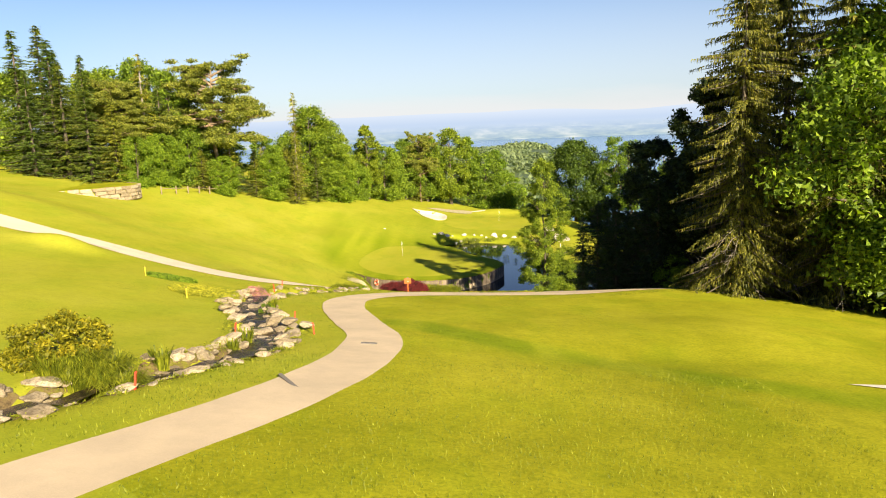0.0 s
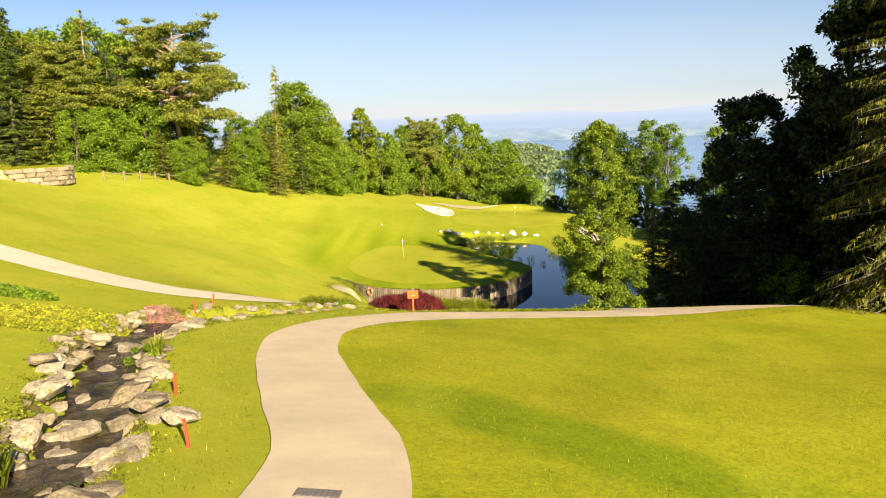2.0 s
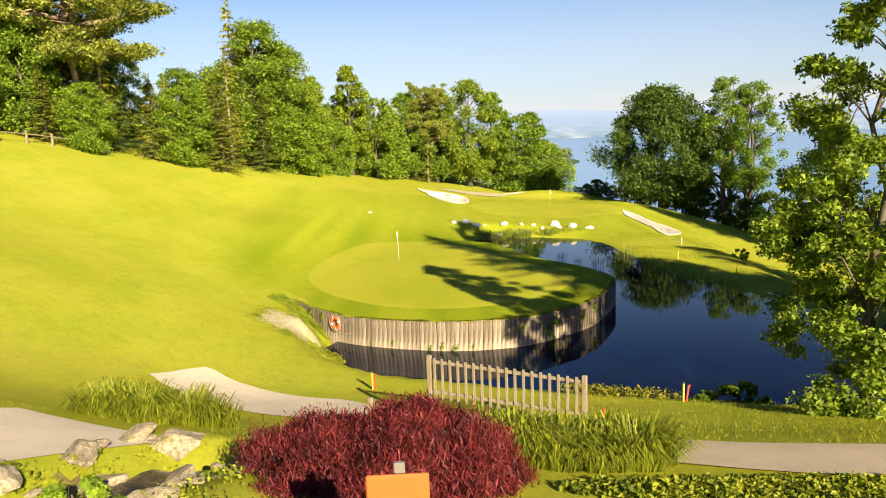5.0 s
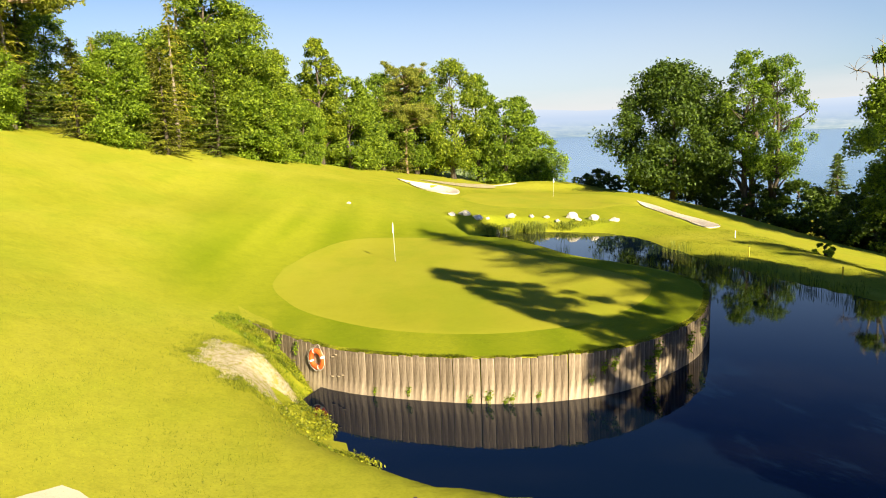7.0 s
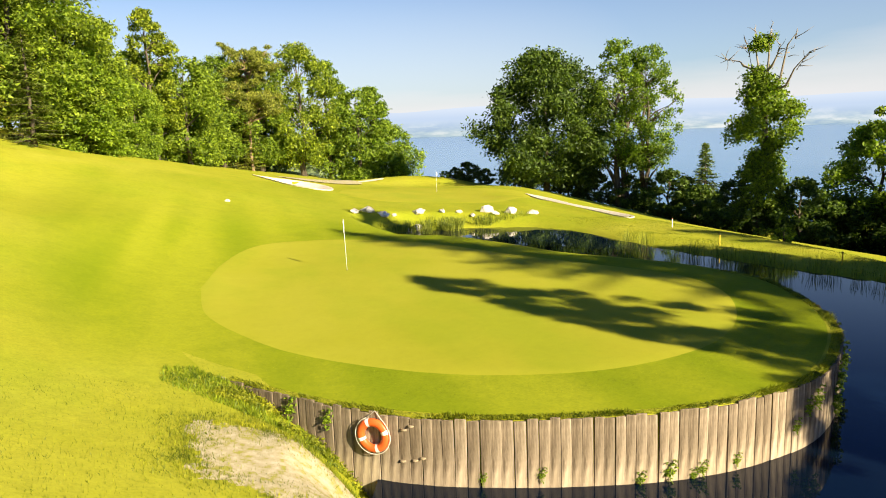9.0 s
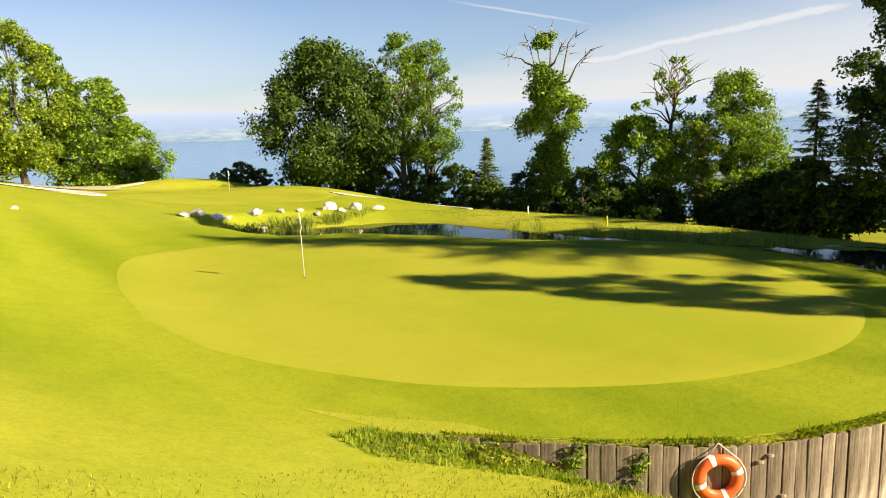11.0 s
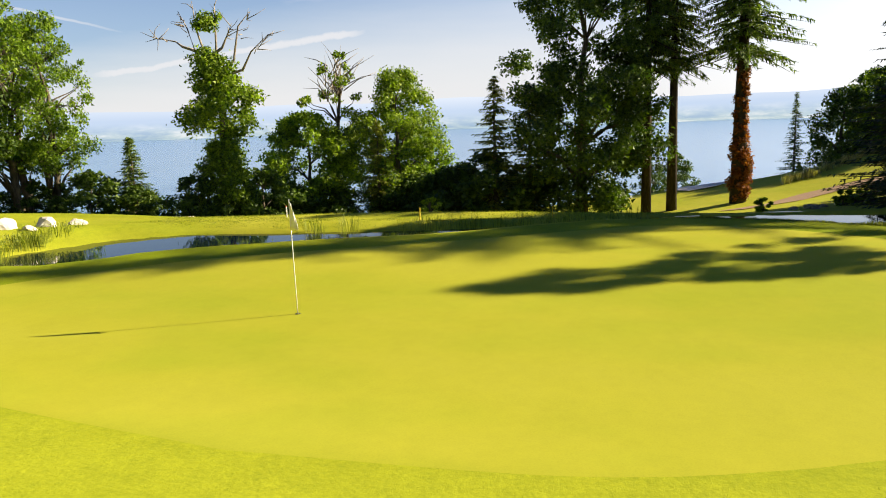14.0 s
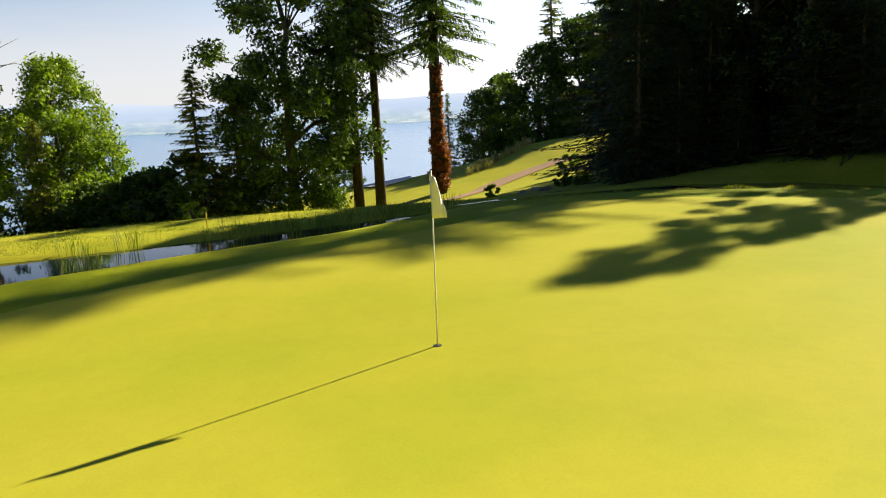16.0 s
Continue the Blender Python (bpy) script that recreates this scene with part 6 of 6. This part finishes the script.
for i in range(4, len(STREAM)):
    if STREAM[i, 1] < 3:
        continue
    for rep_k in range(2 if STREAM[i, 1] > 13 else 3):
        off = srng.uniform(-0.85, 0.85)
        q = STREAM[i] + np.array([-sd[i, 1], sd[i, 0]]) * off + sd[i] * srng.uniform(-0.5, 0.5)
        size = srng.uniform(0.16, 0.4) if srng.random() < 0.7 else srng.uniform(0.4, 0.7)
        stone("stone", grey_stones[srng.randrange(8)], q[0], q[1], size, "wet tan stone lying in the brook", "stones in the brook", z=h(q[0], q[1]) + 0.22, stretch=srng.uniform(1, 1.6))
for x, y, s in ((-4.95, 21.5, 1.05), (-5.1, 24.1, 1.0), (-6.75, 23.7, 0.95), (-7.9, 30.0, 1.0), (-3.9, 22.6, 0.9), (-9.2, 30.5, 0.8), (-2.8, 21.6, 0.8), (-3.6, 18.5, 0.7), (-8.1, 25.7, 0.7), (-4.9, 44.5, 0.7), (-4.3, 49.6, 0.95), (-3.4, 49.3, 0.8), (-4.7, 47.6, 0.8), (-5.4, 46.6, 0.7), (-3.9, 48.3, 0.6)):
    stone("stone", grey_stones[srng.randrange(8)], x, y, s, "grey-brown field stone in the brook", "stones along the brook", z=h(x, y) + (0.26 if y < 40 else 0.0), stretch=1.2)
for x, y, s in ((0.4, 110.2, 1.3), (1.6, 110.0, 0.9), (3.0, 108.6, 0.8), (3.8, 108.9, 0.9), (4.4, 110.8, 1.0), (6.2, 110.9, 0.7), (6.4, 109.0, 0.7), (8.2, 109.7, 0.6), (9.6, 110.5, 1.25), (9.9, 109.4, 0.6), (11.2, 109.8, 1.2), (13.0, 109.6, 0.9), (2.4, 110.4, 0.5), (7.4, 110.6, 0.6), (-0.6, 109.4, 0.8)):
    stone("boulder", pale_stones[srng.randrange(6)], x, y, s * 0.92, "pale limestone boulder at the head of the pond", "boulders at the pond's head", stretch=1.25)
stone("marker_stone", pale_stones[2], -9.06, 109.0, 0.5, "small white marker stone on the fairway", "", z=h(-9.06, 109.0))
for x, y, s in ((33.6, 72.0, 0.9), (34.9, 71.9, 1.1), (35.6, 72.8, 0.8), (32.6, 72.2, 0.6), (34.2, 71.3, 0.7)):
    stone("boulder", grey_stones[srng.randrange(8)], x, y, s, "grey boulder in a low pile near the dark trees", "boulders by the trees")

# terrace of stacked stone blocks on the hill
terrace = thing("stone_terrace", 0, 0, 0, "low terrace wall of stacked tan stone blocks on the hill", "wall")
TERRACE = spline([(-50, 72.6), (-46.5, 73.2), (-43.1, 74.6), (-40.3, 77.2), (-38.5, 81.0), (-39.6, 84.5), (-42.5, 87)], 0.1)
block_meshes = []
for k in range(5):
    r = random.Random(300 + k)
    bm = box(0, 0, 0, 1.0, 0.7, 0.50, 0.07)
    for v in bm.verts:
        v.co += Vector((r.uniform(-0.05, 0.05), r.uniform(-0.05, 0.05), r.uniform(-0.04, 0.04)))
    me = bpy.data.meshes.new("block")
    bm.to_mesh(me)
    bm.free()
    me.materials.append(M_STONE)
    block_meshes.append(me)
t_len = np.concatenate([[0], np.cumsum(np.hypot(*np.diff(TERRACE, axis=0).T))])
t_base = h(-39.2, 79.5) - 0.15
for course in range(4):
    pos = trng.uniform(0.2, 0.7)
    while pos < t_len[-1] - 0.4:
        w = trng.uniform(0.8, 1.7)
        i = min(int(np.searchsorted(t_len, pos + w / 2)), len(TERRACE) - 2)
        x, y = TERRACE[i]
        d = TERRACE[i + 1] - TERRACE[i - 1]
        ob = new("block", block_meshes[trng.randrange(5)])
        ob.matrix_world = Matrix.LocRotScale((x + trng.uniform(-0.06, 0.06), y, t_base + 0.22 + 0.47 * course), Euler((0, 0, math.atan2(d[1], d[0]) + trng.uniform(-0.06, 0.06))), (w * 0.95, 1, 0.92))
        ob.parent = terrace
        pos += w * 1.02
top_line = [tuple(p) for p in TERRACE[::12]]
flat = lambda x, y: np.full(len(x), t_base + 1.86)
drape("terrace_top", top_line + [(-48, 90), (-58, 88), (-58, 74)], M_ROUGH, 0.0, "grassy top of the stone terrace", 6, (-47, 80), flat, skirt=2.2)

# rail fence before the wood
rf = thing("rail_fence", 0, 0, 0, "low wooden rail fence along the wood's edge", "fence")
pts = [(-38.4, 89.3), (-37.4, 92.1), (-36.7, 94.8), (-36.0, 97.4), (-35.3, 99.9), (-34.6, 102.6)]
for k, (x, y) in enumerate(pts):
    part("post", box(x, y, h(x, y) + 0.5, 0.15, 0.15, 1.25, 0.01), M_FENCE, rf)
    if k:
        a = Vector((*pts[k - 1], h(*pts[k - 1]) + 0.82))
        b = Vector((x, y, h(x, y) + 0.82))
        part("rail", tube([a, b], [0.05, 0.05], 6), M_FENCE, rf)

# ---- stakes ----
def stake(name, x, y, height, material, label, lean=0.0, z=None):
    root = thing(name, x, y, h(x, y) if z is None else z, label, "stake")
    part("post", box(0, 0, height / 2 - 0.08, 0.055, 0.055, height + 0.16, 0.006, tilt=lean), material, root)
    part("tip", box(lean * height, 0, height + 0.01, 0.062, 0.062, 0.05, 0.006), M_DARK if material is M_YELLOW else M_RED, root)
    return root


for x, y in ((-2.2, 20.4), (-4.0, 24.2), (-4.86, 8.5), (-8.85, 38.0), (-8.9, 40.4), (3.9, 54.0), (7.75, 60.3), (-2.5, 61.2), (-5.4, 19.1)):
    stake("hazard_stake", x, y, 0.52, M_RED, "red wooden water hazard stake in the grass", trng.uniform(-0.12, 0.12))
for x, y in ((-5.2, 18.9), (-11.4, 28.8), (-16.5, 34.8), (-2.6, 61.3), (7.6, 60.2), (12.9, 98.6), (17.0, 93.2), (19.2, 87.0)):
    stake("boundary_stake", x, y, 0.62, M_YELLOW, "thin yellow marker stake in the grass")
stake("boundary_stake", 19.8, 101.8, 0.6, M_WHITE, "thin white marker stake on the bank")

# ---- path fittings ----
gr = thing("drain_grate", 0.62, 18.4, h(0.62, 18.4) + 0.045, "dark iron drain grate set in the path", "grate", rz=0.1)
gr.matrix_world = Matrix.Translation((0.62, 18.4, h(0.62, 18.4) + 0.042)) @ Matrix.Rotation(math.atan2(h(0.62, 18.9) - h(0.62, 17.9), 1.0), 4, "X") @ Matrix.Rotation(-math.atan2(h(1.12, 18.4) - h(0.12, 18.4), 1.0), 4, "Y")
part("frame", box(0, 0, 0, 0.70, 0.34, 0.03, 0.008), M_GREYBOX, gr)
for k in range(7):
    part("bar", box(-0.27 + 0.09 * k, 0, 0.012, 0.045, 0.29, 0.02), M_GREYBOX, gr)
gr2 = thing("drain_channel", -0.62, 10.05, h(-0.62, 10.05) + 0.035, "narrow dark drain channel across the path", "grate", rz=math.atan2(-2.0, 1.3))
part("channel", box(0, 0, -0.005, 2.5, 0.13, 0.03, 0.006), M_GREYBOX, gr2)

# ---- shrubs and reeds ----
shrub = settle_first(broadleaf("golden_shrub", "low layered golden-green shrub beside the brook", M_BARK, M_LEAF_YELLOW, 1.7, 3.3, 0.1, 7500, 0.10, 151, 60), -8.5, 11.0, 1.0)
tagged(shrub, category="shrub")
shrub2 = settle_first(broadleaf("leafy_shrub", "small bright green leafy shrub", M_BARK, M_LEAF_FRESH, 1.0, 1.3, 0.05, 1600, 0.11, 152, 26), 22.2, 94.2, 0.9)
tagged(shrub2, category="shrub")
for x, y, s in ((-3.7, 45.4, 0.7), (-6.5, 27.9, 0.6), (17.6, 148.6, 0.9), (24.2, 145.4, 1.0), (9.0, 62.2, 1.0), (10.3, 62.6, 1.3), (26.5, 141.5, 1.2), (33.6, 70.4, 0.7), (32.4, 69.6, 0.9), (31.6, 70.2, 0.7), (34.6, 70.0, 1.0), (37.5, 74.5, 1.0), (54.3, 60.4, 1.6)):
    put(shrub2, x, y, s, trng.uniform(0, 6.28))
reed = tuft("reed_clump", "clump of yellow-green reeds at the water's edge", M_REED, 60, 0.80, 1.2, 0.014, 161, 0.5, "reeds")
scatter(reed, around(6.0, 109.2, 6.0, 1.3, 60, 11) + around(4.5, 107.4, 2.5, 0.8, 8, 12), 0.6, 1.2, "reeds of the pond", z=0.0)
rush = tuft("rush_clump", "clump of thin green rushes standing in the pond", M_REED, 60, 0.9, 1.3, 0.008, 162, 0.3, "reeds")
scatter(rush, [(6.3, 97.2), (8.3, 95.4), (9.4, 93.6), (10.6, 92.0), (11.8, 90.0), (13.8, 88.0), (15.2, 86.4), (16.6, 86.0), (15.6, 89), (14.4, 93.2), (14.6, 92.2), (14.3, 91.6), (15.0, 90.8), (15.2, 89.9), (15.5, 88.6), (15.8, 87.9), (16.2, 86.9), (13.9, 95.6), (14.6, 90.0), (16.8, 85.2), (17.2, 84.0), (17.6, 83.0), (14.0, 97.4), (13.2, 96.8)], 0.55, 0.95, "rushes of the pond", z=0.0)
iris = tuft("sedge_clump", "bright green sedge clump beside the brook", M_FERN, 70, 0.8, 0.5, 0.03, 163, 0.5, "sedge")
scatter(iris, [(-4.7, 16.6), (-4.8, 18.7), (-5.9, 12.6), (-6.3, 28.3)], 0.7, 1.1, "sedges by the brook")


# ---- grass in blades where the camera passes near ----
def blades(name, label, x0, x1, y0, y1, count, height, material, seed, surface_of=land, keep=None):
    rng = np.random.default_rng(seed)
    x, y = rng.uniform(x0, x1, count), rng.uniform(y0, y1, count)
    d = line_distance(x, y, MAIN_PATH[::3])
    ok = (d > 1.45) & (inside_distance(x, y, POND) < -0.2)
    if keep:
        ok &= keep(x, y)
    nz = np.array([noise.noise(Vector((a * 0.5, b * 0.5, seed))) for a, b in zip(x, y)])
    ok &= nz > rng.uniform(-0.7, 0.5, count)
    x, y = x[ok], y[ok]
    n = len(x)
    z = surface_of(x, y)
    th = rng.uniform(0, 6.28, n)
    H = height * rng.uniform(0.5, 1.3, n)
    w = H * 0.16
    lx, ly = rng.normal(0, 0.45, n) * H, rng.normal(0, 0.45, n) * H
    V = np.stack([np.column_stack([x - np.cos(th) * w, y - np.sin(th) * w, z - 0.01]), np.column_stack([x + np.cos(th) * w, y + np.sin(th) * w, z - 0.01]), np.column_stack([x + lx, y + ly, z + H])], 1).reshape(-1, 3)
    ob = mesh_object(name, V.tolist(), np.arange(n * 3).reshape(-1, 3).tolist(), material)
    return tagged(ob, label, "grass", kind="stuff")


blades("grass", "short uneven rough grass beside the path", -7, 16, -2, 16, 60000, 0.075, M_FERN, 171)
blades("grass", "short uneven rough grass on the lawn", -6, 14, 16, 46, 60000, 0.06, M_FERN, 172)
blades("grass", "short grass on the green's collar", -11, 8, 71.8, 79, 60000, 0.032, M_FERN, 173, natural,
       lambda x, y: (inside_distance(x, y, GREEN) < -0.1) & (inside_distance(x, y, PLATFORM) > 0.05))
blades("grass", "rough grass on the bank beside the pond", -17, -5.5, 60, 76, 60000, 0.042, M_FERN, 174, land, lambda x, y: inside_distance(x, y, PLATFORM) < -0.1)

near_line = MAIN_PATH[MAIN_PATH[:, 1] > 38]
blades("grass", "band of longer rough grass along the path", 2, 24, 37, 46, 60000, 0.060, M_FERN, 175, land,
       lambda x, y: (line_distance(x, y, near_line) > 1.5) & (line_distance(x, y, near_line) < 4.0) & (y < 40.2 + x * 0.33))


# grass hanging over the timber wall's top
def fringe():
    rng = np.random.default_rng(176)
    n = 16000
    i = rng.integers(40, int(len(WALL_LINE) * 0.98), n)
    d = WALL_LINE[np.minimum(i + 8, len(WALL_LINE) - 1)] - WALL_LINE[np.maximum(i - 8, 0)]
    out = np.column_stack([d[:, 1], -d[:, 0]]) / np.hypot(d[:, 0], d[:, 1])[:, None]
    clumpy = np.array([noise.noise(Vector((k * 0.02, 0, 5))) for k in i])
    o = WALL_LINE[i] - out * rng.uniform(-0.02, 0.22, n)[:, None]
    z = natural(o[:, 0], o[:, 1])
    H = np.clip(0.09 + 0.16 * clumpy, 0.04, 0.24) * rng.uniform(0.5, 1.3, n)
    th = rng.uniform(0, 6.28, n)
    w = np.column_stack([np.cos(th), np.sin(th)]) * 0.012
    tip = o + out * (H * rng.uniform(0.1, 1.0, n))[:, None] + rng.normal(0, 0.03, (n, 2))
    V = np.stack([np.column_stack([o - w, z]), np.column_stack([o + w, z]), np.column_stack([tip, z + H * rng.uniform(0.1, 1.0, n)])], 1).reshape(-1, 3)
    ob = mesh_object("grass_fringe", V.tolist(), np.arange(n * 3).reshape(-1, 3).tolist(), M_FERN)
    tagged(ob, "ragged grass along the timber wall's top", "grass", kind="stuff")


fringe()


# tall dry grass along the far slope
dry = tuft("dry_grass_clump", "clump of tall pale dry grass on the far slope", M_DRY, 60, 0.9, 1.0, 0.014, 177, 0.45, "grass")
scatter(dry, [(66 + 10 * f + trng.uniform(-0.8, 0.8), 67.5 - 11 * f + trng.uniform(-0.8, 0.8)) for f in np.linspace(0, 1, 36)], 0.7, 1.2, "dry grass of the far slope")

blades("grass", "lush weedy grass at the foot of the timber wall", -10.5, -5.4, 71.5, 77.5, 30000, 0.085, M_CLOVER, 178, land,
       lambda x, y: (inside_distance(x, y, PLATFORM) < -0.06) & (inside_distance(x, y, PLATFORM) > -1.3))
blades("grass", "thick clover and grass along the green's collar", -11, 9, 71.8, 84, 70000, 0.034, M_FERN, 179, natural,
       lambda x, y: (inside_distance(x, y, GREEN) < -0.5) & (inside_distance(x, y, PLATFORM) > 0.08))
blades("grass", "grass growing into the edges of the bare patch", -10.4, -5.8, 69, 74.4, 60000, 0.06, M_FERN, 181, land,
       lambda x, y: line_distance(x, y, BARE + BARE[:1]) < 0.08 + 0.75 * np.random.default_rng(4).random(len(x)) ** 2)


# mossy leaves and weeds on the banks of the brook
def bank_plants():
    rng = np.random.default_rng(190)
    n = 30000
    i = np.minimum(rng.integers(8, len(STREAM) + 14, n), len(STREAM) - 1 - rng.integers(0, 14, n))
    off = rng.choice([-1, 1], n) * rng.uniform(0.75, 1.6, n)
    p = STREAM[i] + np.column_stack([-sd[i, 1], sd[i, 0]]) * off[:, None] + rng.normal(0, 0.22, (n, 2))
    patch = np.array([noise.noise(Vector((a * 0.6, b * 0.6, 9))) for a, b in p])
    p = p[(patch > rng.uniform(-0.35, 0.25, n)) & (line_distance(p[:, 0], p[:, 1], MAIN_PATH[::3]) > 1.6) & (line_distance(p[:, 0], p[:, 1], LEFT_PATH[::3]) > 2.1)]
    c = np.column_stack([p, land(p[:, 0], p[:, 1]) + rng.uniform(0.0, 0.11, len(p))])
    V, F = leaves(c, np.full(len(p), 0.06), len(p), 0.045, rng, kite=True)
    tagged(mesh_object("bank_weeds", V, F, M_FERN), "low green weeds between the stones of the brook", "weeds", kind="stuff")


bank_plants()
UPPER_PATH = [(1.6, 53.2), (3.6, 51.0), (5.5, 49.8), (7.5, 49.4), (10.3, 49.0), (13, 48.4), (17, 47.2)]
blades("grass", "uneven grass between the pond and the upper path", 2, 17, 49, 62.4, 60000, 0.05, M_FERN, 182, land, lambda x, y: line_distance(x, y, UPPER_PATH) > 1.25)
blades("grass", "rough grass on the bank above the lake", 14, 24, 80, 108, 60000, 0.06, M_FERN, 183)
blades("grass", "rough tufts on the slope beside the brook", -16, -1, 28, 52, 50000, 0.05, M_FERN, 184, land, lambda x, y: line_distance(x, y, LEFT_PATH[::3]) > 2.1)
